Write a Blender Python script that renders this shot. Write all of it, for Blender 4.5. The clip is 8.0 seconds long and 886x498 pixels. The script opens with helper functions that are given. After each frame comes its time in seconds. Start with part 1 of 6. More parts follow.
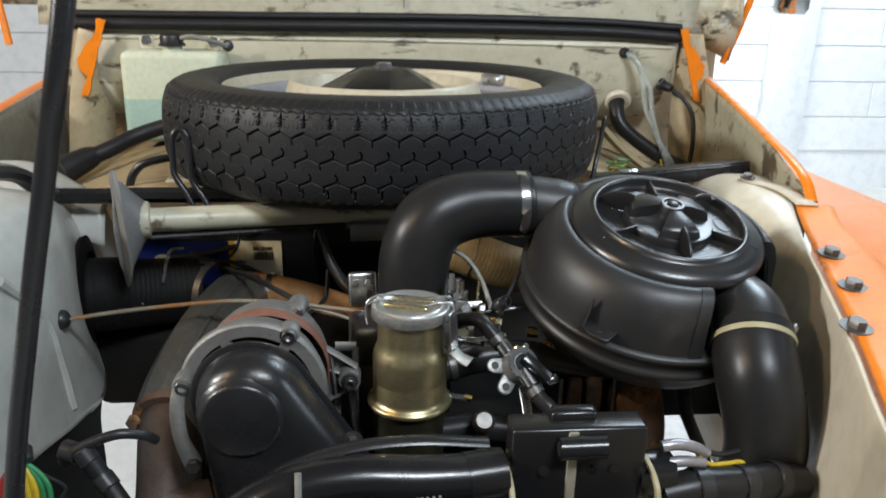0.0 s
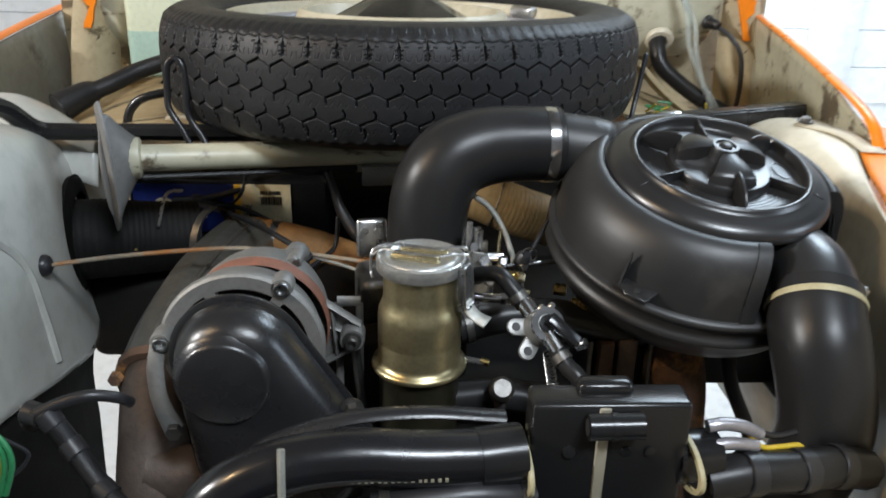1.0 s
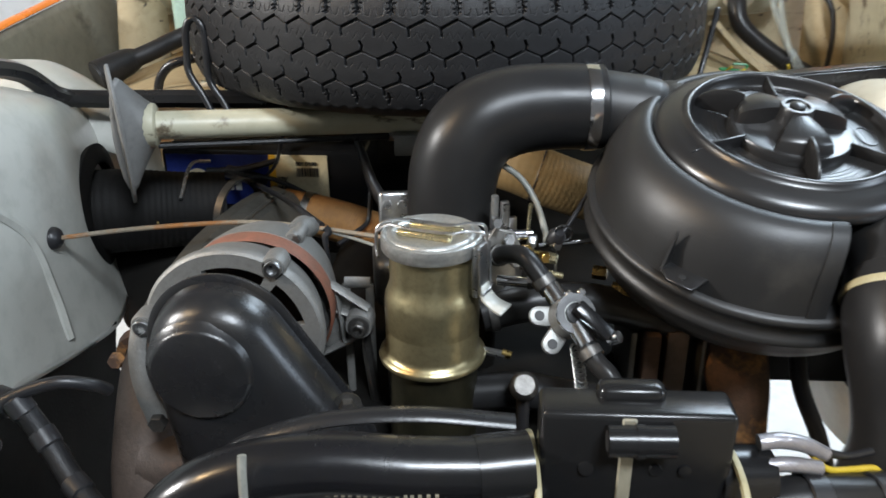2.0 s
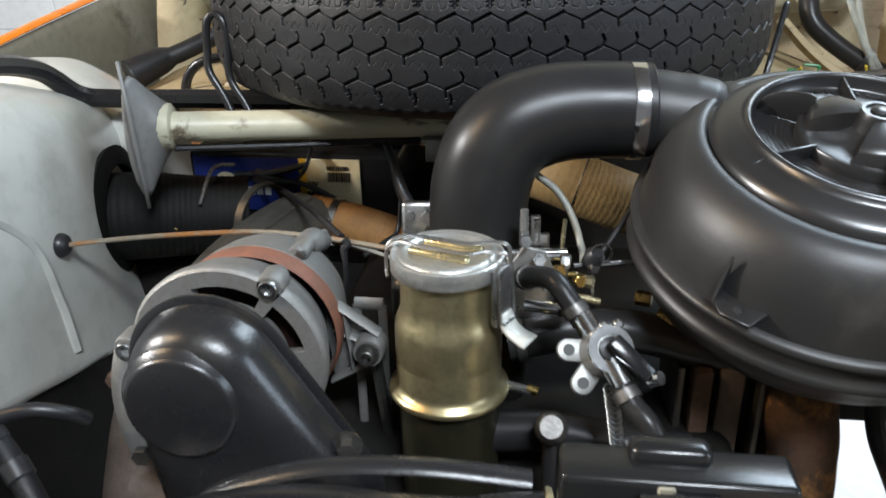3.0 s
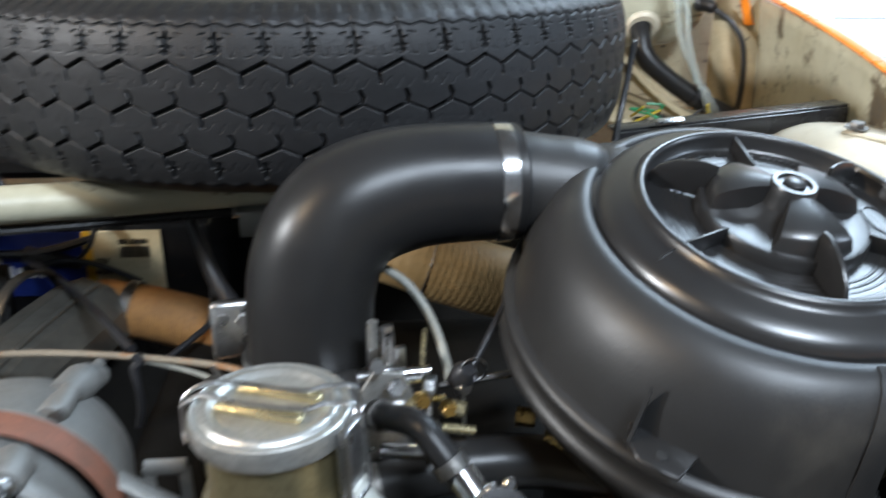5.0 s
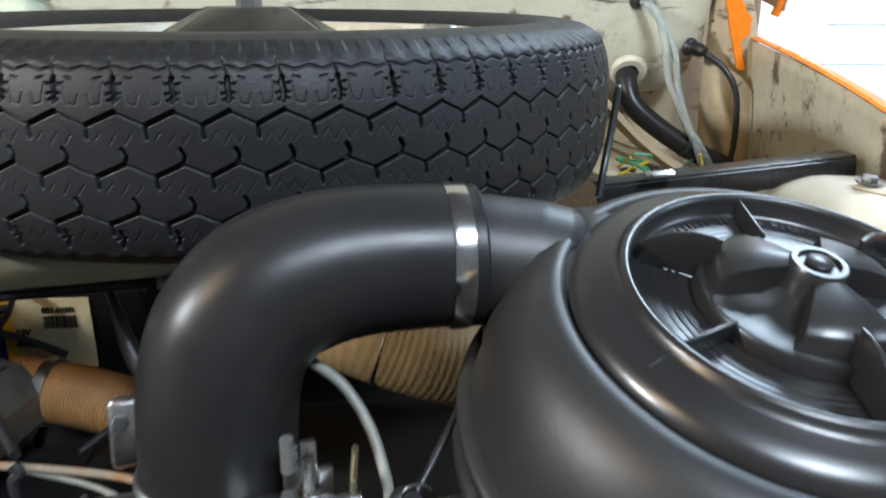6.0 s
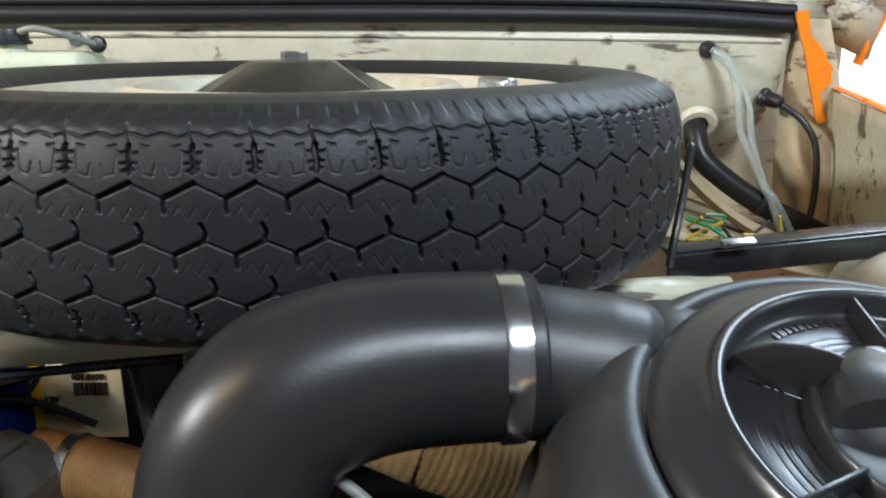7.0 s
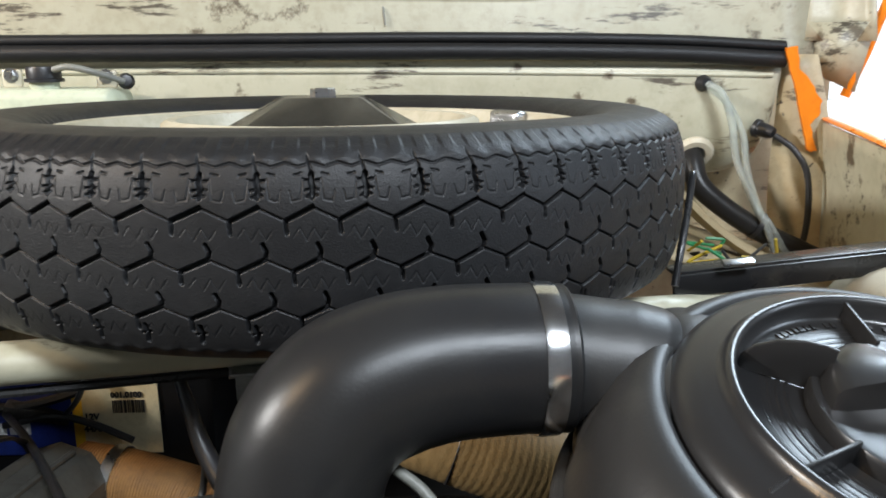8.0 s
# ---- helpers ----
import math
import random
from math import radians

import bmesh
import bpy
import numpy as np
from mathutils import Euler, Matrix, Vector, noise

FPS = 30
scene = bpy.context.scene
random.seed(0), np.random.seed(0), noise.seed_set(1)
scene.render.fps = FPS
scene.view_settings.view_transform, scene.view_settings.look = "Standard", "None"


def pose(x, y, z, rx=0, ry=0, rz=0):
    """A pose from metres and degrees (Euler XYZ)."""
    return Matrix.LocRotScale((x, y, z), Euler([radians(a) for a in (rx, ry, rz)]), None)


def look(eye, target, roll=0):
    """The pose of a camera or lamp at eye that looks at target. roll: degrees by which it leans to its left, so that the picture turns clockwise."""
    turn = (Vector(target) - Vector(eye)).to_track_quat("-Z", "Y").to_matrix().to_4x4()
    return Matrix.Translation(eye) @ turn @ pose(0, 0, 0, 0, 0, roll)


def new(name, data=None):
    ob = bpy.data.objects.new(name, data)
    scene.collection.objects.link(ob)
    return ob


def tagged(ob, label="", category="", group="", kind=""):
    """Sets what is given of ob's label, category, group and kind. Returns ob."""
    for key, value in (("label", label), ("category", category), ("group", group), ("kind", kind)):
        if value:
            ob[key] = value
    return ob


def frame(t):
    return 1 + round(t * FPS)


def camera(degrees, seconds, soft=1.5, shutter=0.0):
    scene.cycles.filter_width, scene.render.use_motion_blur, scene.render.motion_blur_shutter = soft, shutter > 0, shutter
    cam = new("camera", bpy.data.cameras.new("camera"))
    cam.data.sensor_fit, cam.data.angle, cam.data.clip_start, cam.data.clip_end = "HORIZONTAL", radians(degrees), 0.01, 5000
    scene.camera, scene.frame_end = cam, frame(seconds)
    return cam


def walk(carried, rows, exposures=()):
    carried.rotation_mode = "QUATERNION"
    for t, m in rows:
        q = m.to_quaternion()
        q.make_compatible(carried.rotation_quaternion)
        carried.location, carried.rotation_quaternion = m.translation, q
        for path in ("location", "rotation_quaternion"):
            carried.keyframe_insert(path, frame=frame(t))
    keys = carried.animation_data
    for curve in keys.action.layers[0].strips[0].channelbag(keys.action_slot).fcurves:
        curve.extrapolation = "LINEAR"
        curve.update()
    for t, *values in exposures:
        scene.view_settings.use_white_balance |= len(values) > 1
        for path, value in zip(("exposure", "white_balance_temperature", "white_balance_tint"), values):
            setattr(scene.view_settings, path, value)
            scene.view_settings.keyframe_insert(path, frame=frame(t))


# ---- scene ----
cam = camera(58.0, 8.0, soft=1.6, shutter=0.8)
PATH = [
    (0, (-0.0325, -0.5921, 1.1081), (0.0590, 0.3487, 0.7817), 1.37),
    (0.5, (-0.0312, -0.5536, 1.0956), (0.0541, 0.3764, 0.7383), 1.74),
    (1, (-0.0161, -0.5182, 1.0762), (0.0400, 0.4038, 0.6931), 1.63),
    (1.5, (0.0078, -0.4872, 1.0623), (0.0159, 0.4275, 0.6582), 0.84),
    (1.7, (0.0168, -0.4746, 1.0582), (0.0048, 0.4368, 0.6469), 0.49),
    (2.8, (0.0527, -0.4031, 1.0355), (-0.0654, 0.5009, 0.6246), -1.37),
    (3, (0.0493, -0.3943, 1.0356), (-0.0692, 0.5105, 0.6266), -0.99),
    (3.5, (0.0388, -0.3637, 1.0292), (-0.0639, 0.5471, 0.6293), -0.56),
    (4, (0.0309, -0.3321, 1.0291), (-0.0243, 0.5844, 0.6328), -0.22),
    (4.5, (0.0328, -0.3035, 1.0302), (0.0475, 0.6165, 0.6385), 0.05),
    (5, (0.0398, -0.2690, 1.0311), (0.1310, 0.6505, 0.6487), 0.71),
    (5.2, (0.0431, -0.2562, 1.0286), (0.1571, 0.6651, 0.6568), 0.95),
    (6.3, (0.0779, -0.1689, 1.0171), (0.1619, 0.7772, 0.7044), 0.59),
    (6.5, (0.0809, -0.1552, 1.0158), (0.1451, 0.7966, 0.7158), 0.48),
    (7, (0.0758, -0.1395, 1.0233), (0.1097, 0.8194, 0.7414), 0.25),
    (7.5, (0.0678, -0.1503, 1.0257), (0.0923, 0.8147, 0.7646), 0.03),
    (8, (0.0543, -0.1787, 1.0279), (0.0963, 0.7899, 0.7832), 0.00),
]
walk(cam, [(t, look(eye, target, roll)) for t, eye, target, roll in PATH], exposures=[
    (0.0, -0.33, 6500, 10), (1.5, -0.02, 6400, 10), (3.0, 0.28, 6450, 10), (4.0, 0.28, 6350, 10), (5.0, 0.28, 6050, 9), (6.5, 0.08, 6050, 9), (7.5, 0.16, 6400, 10), (8.0, 0.16, 6450, 10)])
# ---- light: a garage with a bluish window and warm lamps ----
world = bpy.data.worlds.new("world")
scene.world = world
world.use_nodes = True
world.node_tree.nodes["Background"].inputs[0].default_value = (0.9, 0.95, 1.0, 1)
world.node_tree.nodes["Background"].inputs[1].default_value = 0.06


def area_lamp(name, eye, target, w, h, watts, colour):
    data = bpy.data.lights.new(name, "AREA")
    data.shape, data.size, data.size_y, data.energy, data.color = "RECTANGLE", w, h, watts, colour
    ob = new(name, data)
    ob.matrix_world = look(eye, target)
    return ob


area_lamp("back_tube_lamp", (1.80, 1.72, 2.95), (1.80, 1.72, 0.0), 1.15, 1.15, 100, (0.72, 0.87, 1.0))
area_lamp("front_window_light", (0.7, -1.6, 2.9), (0.1, 0.2, 0.8), 0.8, 0.5, 120, (0.84, 0.92, 1.0))
area_lamp("side_lamp", (-2.7, -0.5, 2.1), (0.0, 0.2, 0.8), 0.22, 0.22, 95, (1.0, 0.98, 0.95))
area_lamp("warm_lamp", (-1.9, -0.9, 2.6), (0.0, 0.2, 0.8), 0.16, 0.16, 22, (1.0, 0.68, 0.36))
area_lamp("window_light", (3.4, -0.9, 1.9), (0.0, 0.3, 0.8), 0.9, 1.1, 38, (0.72, 0.85, 1.0))

# Fill added to whiten the back wall; no fitting is known there.
area_lamp("wall_fill_lamp", (1.2, 2.7, 2.93), (1.4, 3.6, 1.4), 2.6, 0.25, 110, (0.95, 0.98, 1.0))
# ---- materials ----
def mat(name, colour, rough=0.5, metal=0.0, second=None, scale=30.0, mix=0.5, fine=(), bump=0.0, bump_scale=400.0, coat=0.0,
        stain=None, stain_scale=9.0, stain_cut=0.6, soft=0.1, spec=0.5, rough_var=0.12, streak=None, streak_cut=0.62, streak_scale=20.0):
    """Base colour with a broad and a fine variation, optional stains with hard edges, uneven gloss and a fine relief."""
    m = bpy.data.materials.new(name)
    m.use_nodes = True
    nt = m.node_tree
    b = nt.nodes["Principled BSDF"]
    co = nt.nodes.new("ShaderNodeTexCoord")
    geo = nt.nodes.new("ShaderNodeNewGeometry")
    link = nt.links.new
    def noise_tex(sc, detail=6.0, rough_=0.6):
        n = nt.nodes.new("ShaderNodeTexNoise")
        n.inputs["Scale"].default_value, n.inputs["Detail"].default_value, n.inputs["Roughness"].default_value = sc, detail, rough_
        link(geo.outputs["Position"], n.inputs["Vector"])
        return n.outputs["Fac"]
    def ramp(fac, a, c):
        r = nt.nodes.new("ShaderNodeMapRange")
        r.inputs["From Min"].default_value, r.inputs["From Max"].default_value = a, c
        link(fac, r.inputs["Value"])
        return r.outputs["Result"]
    def blend(fac, a, c):
        x = nt.nodes.new("ShaderNodeMix")
        x.data_type = "RGBA"
        link(fac, x.inputs["Factor"])
        for sock, v in ((x.inputs[6], a), (x.inputs[7], c)):
            if isinstance(v, tuple):
                sock.default_value = (*v, 1)
            else:
                link(v, sock)
        return x.outputs[2]
    second = second or tuple(v * 0.78 for v in colour)
    base = blend(ramp(noise_tex(scale), 0.5 - mix * 0.5, 0.5 + mix * 0.5), colour, second)
    base = blend(ramp(noise_tex(scale * 9, 3.0), 0.45, 0.9), base, tuple(v * 0.85 for v in second))
    if stain:
        spots = ramp(noise_tex(stain_scale, 9.0, 0.68), stain_cut, stain_cut + soft)
        base = blend(spots, base, stain)
    if streak:
        st = nt.nodes.new("ShaderNodeVectorMath")
        st.operation = "MULTIPLY"
        st.inputs[1].default_value = (0.22, 1.0, 1.4)
        link(geo.outputs["Position"], st.inputs[0])
        n2 = nt.nodes.new("ShaderNodeTexNoise")
        n2.inputs["Scale"].default_value, n2.inputs["Detail"].default_value, n2.inputs["Roughness"].default_value = streak_scale, 10.0, 0.72
        link(st.outputs[0], n2.inputs["Vector"])
        base = blend(ramp(n2.outputs["Fac"], streak_cut, streak_cut + 0.05), base, streak)
    link(base, b.inputs["Base Color"])
    rr = nt.nodes.new("ShaderNodeMapRange")
    rr.inputs["To Min"].default_value, rr.inputs["To Max"].default_value = max(rough - rough_var, 0.03), min(rough + rough_var, 1)
    link(noise_tex(scale * 2.3, 5.0), rr.inputs["Value"])
    link(rr.outputs["Result"], b.inputs["Roughness"])
    b.inputs["Metallic"].default_value = metal
    b.inputs["Coat Weight"].default_value = coat
    b.inputs["Coat Roughness"].default_value = 0.08
    b.inputs["Specular IOR Level"].default_value = spec
    if bump:
        bp = nt.nodes.new("ShaderNodeBump")
        bp.inputs["Strength"].default_value, bp.inputs["Distance"].default_value = min(bump, 1.0), 0.0006
        link(noise_tex(bump_scale, 4.0), bp.inputs["Height"])
        link(bp.outputs["Normal"], b.inputs["Normal"])
    return m


RUBBER = mat("tyre_rubber", (0.013, 0.013, 0.014), 0.46, second=(0.009, 0.009, 0.0095), scale=25, bump=0.5, bump_scale=900, stain=(0.05, 0.044, 0.034), stain_scale=16, stain_cut=0.62, soft=0.3, spec=0.32)
HOSE = mat("hose_rubber", (0.012, 0.012, 0.013), 0.34, second=(0.018, 0.0175, 0.017), scale=14, bump=0.12, bump_scale=700, rough_var=0.10, spec=0.25, stain=(0.038, 0.034, 0.028), stain_scale=10, stain_cut=0.60, soft=0.35)
PLASTIC = mat("black_plastic", (0.008, 0.008, 0.009), 0.22, second=(0.012, 0.012, 0.012), scale=12, bump=0.06, bump_scale=1100, rough_var=0.07, spec=0.34, stain=(0.06, 0.055, 0.045), stain_scale=7, stain_cut=0.68, soft=0.3)
FILTER_PLASTIC = mat("dusty_black_plastic", (0.012, 0.012, 0.013), 0.31, second=(0.017, 0.0165, 0.016), scale=10, bump=0.06, bump_scale=900, rough_var=0.07, stain=(0.05, 0.046, 0.04), stain_scale=8, stain_cut=0.62, soft=0.3, spec=0.62)
SKIRT_PLASTIC = mat("matt_dusty_plastic", (0.014, 0.014, 0.0145), 0.43, second=(0.020, 0.0195, 0.019), scale=14, bump=0.15, bump_scale=700, rough_var=0.09, stain=(0.045, 0.042, 0.037), stain_scale=16, stain_cut=0.58, soft=0.3, spec=0.42)
BLACK_PAINT = mat("black_paint", (0.010, 0.010, 0.012), 0.28, second=(0.016, 0.016, 0.016), scale=10, bump=0.2, bump_scale=500, rough_var=0.09, spec=0.4, stain=(0.045, 0.04, 0.033), stain_scale=14, stain_cut=0.60, soft=0.25)
# Grime taken down to near-black, with the bay's deep shade in its colour.
DARK = mat("shaded_grime", (0.0045, 0.0042, 0.004), 0.8, second=(0.010, 0.009, 0.0075), scale=22, bump=0.6, bump_scale=300, spec=0.12)
CREAM = mat("cream_paint", (0.50, 0.485, 0.38), 0.42, second=(0.40, 0.375, 0.265), scale=6, mix=0.7, bump=0.25, bump_scale=250, stain=(0.11, 0.085, 0.055), stain_scale=13, stain_cut=0.58, soft=0.06, streak=(0.09, 0.075, 0.055), streak_cut=0.58, streak_scale=24)
# Cream darkened because the bonnet's inside gets less light; stains and streaks are wear.
BONNET_CREAM = mat("worn_shaded_bonnet_paint", (0.40, 0.385, 0.295), 0.42, second=(0.31, 0.285, 0.195), scale=7, mix=0.6, bump=0.3, bump_scale=250, stain=(0.10, 0.08, 0.05), stain_scale=9, stain_cut=0.575, soft=0.05, streak=(0.055, 0.045, 0.03), streak_cut=0.565, streak_scale=30)
CREAM_CLEAN = mat("cream_paint_clean", (0.62, 0.58, 0.47), 0.4, second=(0.52, 0.47, 0.36), scale=7, bump=0.2, bump_scale=250, stain=(0.16, 0.12, 0.08), stain_scale=17, stain_cut=0.7, soft=0.05)
GREY_PAINT = mat("grey_white_paint", (0.45, 0.45, 0.415), 0.34, second=(0.36, 0.36, 0.325), scale=5, mix=0.8, bump=0.2, bump_scale=180, stain=(0.13, 0.12, 0.1), stain_scale=17, stain_cut=0.71, soft=0.05, coat=0.1, streak=(0.2, 0.18, 0.14), streak_cut=0.72, streak_scale=30)
ORANGE = mat("orange_paint", (0.80, 0.23, 0.012), 0.3, second=(0.70, 0.18, 0.01), scale=6, bump=0.1, bump_scale=150, coat=0.0, spec=0.3, stain=(0.25, 0.06, 0.01), stain_scale=25, stain_cut=0.74, soft=0.04)
STEEL = mat("zinc_steel", (0.55, 0.56, 0.57), 0.3, 1.0, second=(0.42, 0.42, 0.42), scale=60, bump=0.3, bump_scale=600)
CHROME = mat("bright_band", (0.72, 0.73, 0.75), 0.16, 1.0, second=(0.6, 0.6, 0.6), scale=40, rough_var=0.06)
GOLD = mat("yellow_zinc", (0.46, 0.395, 0.23), 0.33, 0.88, second=(0.33, 0.285, 0.16), scale=34, mix=1.0, bump=0.15, bump_scale=260, rough_var=0.09, stain=(0.22, 0.18, 0.10), stain_scale=26, stain_cut=0.62, soft=0.2)
OLIVE = mat("olive_zinc", (0.035, 0.032, 0.018), 0.4, 0.5, second=(0.018, 0.017, 0.011), scale=30, bump=0.4, bump_scale=300)
DARK_STEEL = mat("dark_steel", (0.16, 0.155, 0.145), 0.42, 0.85, second=(0.09, 0.085, 0.08), scale=60, bump=0.4)
ALU = mat("cast_aluminium", (0.22, 0.22, 0.21), 0.5, 0.5, second=(0.165, 0.16, 0.15), scale=30, bump=0.6, bump_scale=900, stain=(0.14, 0.12, 0.09), stain_scale=40, stain_cut=0.62, soft=0.2)
COPPER = mat("rusty_lamination", (0.23, 0.085, 0.05), 0.65, 0.2, second=(0.12, 0.06, 0.04), scale=90, bump=0.5)
RUST = mat("rust", (0.15, 0.08, 0.045), 0.75, 0.1, second=(0.06, 0.036, 0.026), scale=28, mix=0.6, bump=1.0, bump_scale=260, stain=(0.40, 0.19, 0.06), stain_scale=34, stain_cut=0.53, soft=0.12)
RUST_PIPE = mat("brown_pipe", (0.13, 0.095, 0.075), 0.55, 0.35, second=(0.075, 0.055, 0.045), scale=20, bump=0.7, bump_scale=300, stain=(0.2, 0.11, 0.07), stain_scale=18, stain_cut=0.62, soft=0.2)
DUCT = mat("dull_sheet_steel", (0.20, 0.19, 0.165), 0.45, 0.7, second=(0.12, 0.115, 0.10), scale=14, bump=0.4, bump_scale=200, stain=(0.08, 0.065, 0.045), stain_scale=14, stain_cut=0.6, soft=0.2)
CARD_ORANGE = mat("orange_paper_hose", (0.36, 0.17, 0.045), 0.7, second=(0.2, 0.1, 0.035), scale=20, bump=0.5, bump_scale=500)
CARD_BEIGE = mat("beige_paper_hose", (0.32, 0.225, 0.10), 0.65, second=(0.23, 0.155, 0.065), scale=16, bump=0.5, bump_scale=500)
GREY_WALL = mat("grey_painted_wall", (0.22, 0.22, 0.22), 0.7, second=(0.18, 0.18, 0.18), scale=2, bump=0.3, bump_scale=60)
WHITE_WALL = mat("white_painted_block", (0.80, 0.81, 0.82), 0.6, second=(0.74, 0.76, 0.78), scale=2, bump=0.3, bump_scale=60)
FLOOR = mat("pale_floor", (0.62, 0.62, 0.60), 0.5, second=(0.52, 0.52, 0.5), scale=3, bump=0.2, bump_scale=80)
RIM = mat("cream_wheel_paint", (0.48, 0.44, 0.34), 0.38, second=(0.38, 0.34, 0.24), scale=10, bump=0.2, bump_scale=250, stain=(0.2, 0.12, 0.05), stain_scale=22, stain_cut=0.66, soft=0.1)
LABEL_CREAM = mat("label_cream", (0.62, 0.55, 0.36), 0.45, second=(0.52, 0.45, 0.28), scale=25)
LABEL_BLUE = mat("label_blue", (0.02, 0.04, 0.22), 0.35, second=(0.012, 0.02, 0.12), scale=25)
LABEL_YELLOW = mat("label_yellow", (0.75, 0.45, 0.03), 0.4)
INK = mat("black_ink", (0.02, 0.02, 0.02), 0.5)
WHITE_INK = mat("white_ink", (0.7, 0.7, 0.68), 0.5)
YELLOW_BAND = mat("yellowed_rubber", (0.36, 0.32, 0.19), 0.5, second=(0.28, 0.24, 0.13), scale=60)
WIRE = mat("wire_black", (0.018, 0.018, 0.02), 0.4, scale=40)
WIRE_GREY = mat("wire_grey", (0.24, 0.24, 0.21), 0.45, second=(0.17, 0.17, 0.15), scale=60)
CABLE_RUST = mat("rusty_cable_sheath", (0.30, 0.26, 0.20), 0.5, 0.3, second=(0.22, 0.18, 0.13), scale=40, bump=0.5, stain=(0.32, 0.145, 0.05), stain_scale=16, stain_cut=0.50, soft=0.08)
WIRE_YELLOW = mat("wire_yellow", (0.6, 0.42, 0.03), 0.4)
WIRE_RED = mat("wire_red", (0.35, 0.03, 0.02), 0.4)
WIRE_GREEN = mat("wire_green", (0.03, 0.22, 0.08), 0.4)
BRASS = mat("brass", (0.55, 0.40, 0.15), 0.28, 1.0, second=(0.4, 0.28, 0.1), scale=80)

LID_STEEL = mat("dull_lid_steel", (0.50, 0.50, 0.48), 0.38, 0.8, second=(0.34, 0.34, 0.32), scale=45, mix=0.7, bump=0.5, bump_scale=300, stain=(0.60, 0.60, 0.58), stain_scale=60, stain_cut=0.58, soft=0.15)
GOLD_BRIGHT = mat("bright_yellow_zinc", (0.62, 0.55, 0.34), 0.25, 0.9, second=(0.5, 0.44, 0.27), scale=60)

RIBBED_BLACK = mat("ribbed_black_paper", (0.0035, 0.0035, 0.0035), 0.66, second=(0.0075, 0.007, 0.0065), scale=20, bump=0.6, bump_scale=400, spec=0.14)
ALU_BRIGHT = mat("bright_cast_alloy", (0.29, 0.29, 0.28), 0.42, 0.7, second=(0.23, 0.23, 0.22), scale=60, bump=0.4, bump_scale=900)
YELLOW_GREY = mat("dull_print", (0.25, 0.23, 0.17), 0.6)
GLOSS_HOSE = mat("glossy_black_hose", (0.006, 0.006, 0.008), 0.25, second=(0.01, 0.01, 0.01), scale=12, bump=0.15, bump_scale=220, coat=0.1, spec=0.4)
FOIL = mat("silver_tape", (0.42, 0.40, 0.41), 0.35, 0.6, second=(0.26, 0.25, 0.27), scale=120, bump=1.0, bump_scale=260)
SPECKLED = mat("speckled_tan_paint", (0.47, 0.40, 0.27), 0.5, second=(0.37, 0.30, 0.18), scale=9, bump=0.3, bump_scale=200, stain=(0.05, 0.04, 0.03), stain_scale=70, stain_cut=0.62, soft=0.05, streak=(0.12, 0.09, 0.05), streak_cut=0.6, streak_scale=18)
TAN = mat("tan_panel", (0.33, 0.255, 0.14), 0.6, second=(0.24, 0.18, 0.095), scale=10, bump=0.4, bump_scale=200, stain=(0.09, 0.06, 0.035), stain_scale=18, stain_cut=0.58, soft=0.1)


def see_through(name, colour, rough, weight, tint=(1, 1, 1)):
    m = mat(name, colour, rough, second=tuple(v * 0.9 for v in colour), scale=15)
    m.node_tree.nodes["Principled BSDF"].inputs["Transmission Weight"].default_value = weight
    m.node_tree.nodes["Principled BSDF"].inputs["IOR"].default_value = 1.3
    return m


TANK = see_through("milky_tank_plastic", (0.62, 0.66, 0.50), 0.35, 0.12)
FLUID = see_through("green_fluid", (0.36, 0.50, 0.43), 0.3, 0.1)
CLEAR = see_through("clear_tube", (0.80, 0.86, 0.82), 0.18, 0.75)


# ---- mesh helpers ----
V = Vector
BASE = {}


def thing(name, base, label, category, group="", kind=""):
    ob = new(name)
    ob.empty_display_size = 0.02
    ob.location = base
    BASE[ob] = V(base)
    return tagged(ob, label, category, group, kind)


def part(name, bm, material, parent=None, label="", sharp=40, solid=0.0, tags=()):
    """Links a bmesh, drawn in world coordinates, as one mesh under a thing or a part."""
    base = BASE.get(parent, V((0, 0, 0)))
    bmesh.ops.translate(bm, verts=bm.verts, vec=-base)
    bmesh.ops.recalc_face_normals(bm, faces=bm.faces)
    me = bpy.data.meshes.new(name)
    bm.to_mesh(me)
    bm.free()
    me.polygons.foreach_set("use_smooth", [True] * len(me.polygons))
    me.set_sharp_from_angle(angle=radians(sharp))
    me.materials.append(material)
    ob = new(name, me)
    if parent:
        ob.parent = parent
        BASE[ob] = base
    if solid:
        s = ob.modifiers.new("thickness", "SOLIDIFY")
        s.thickness, s.offset = solid, -1
    return tagged(ob, label)


def solo(name, bm, material, label, category, group="", kind="", sharp=40, solid=0.0):
    return tagged(part(name, bm, material, None, "", sharp, solid), label, category, group, kind)


def spline(pts, n=8):
    """Points along a smooth curve through pts."""
    p = [V(q) for q in pts]
    if n <= 1 or len(p) < 3:
        return p
    p = [p[0] * 2 - p[1]] + p + [p[-1] * 2 - p[-2]]
    out = []
    for i in range(1, len(p) - 2):
        a, b, c, d = p[i - 1:i + 3]
        for k in range(n):
            t = k / n
            out.append(0.5 * ((2 * b) + (c - a) * t + (2 * a - 5 * b + 4 * c - d) * t * t + (3 * b - a - 3 * c + d) * t ** 3))
    return out + [p[-2]]


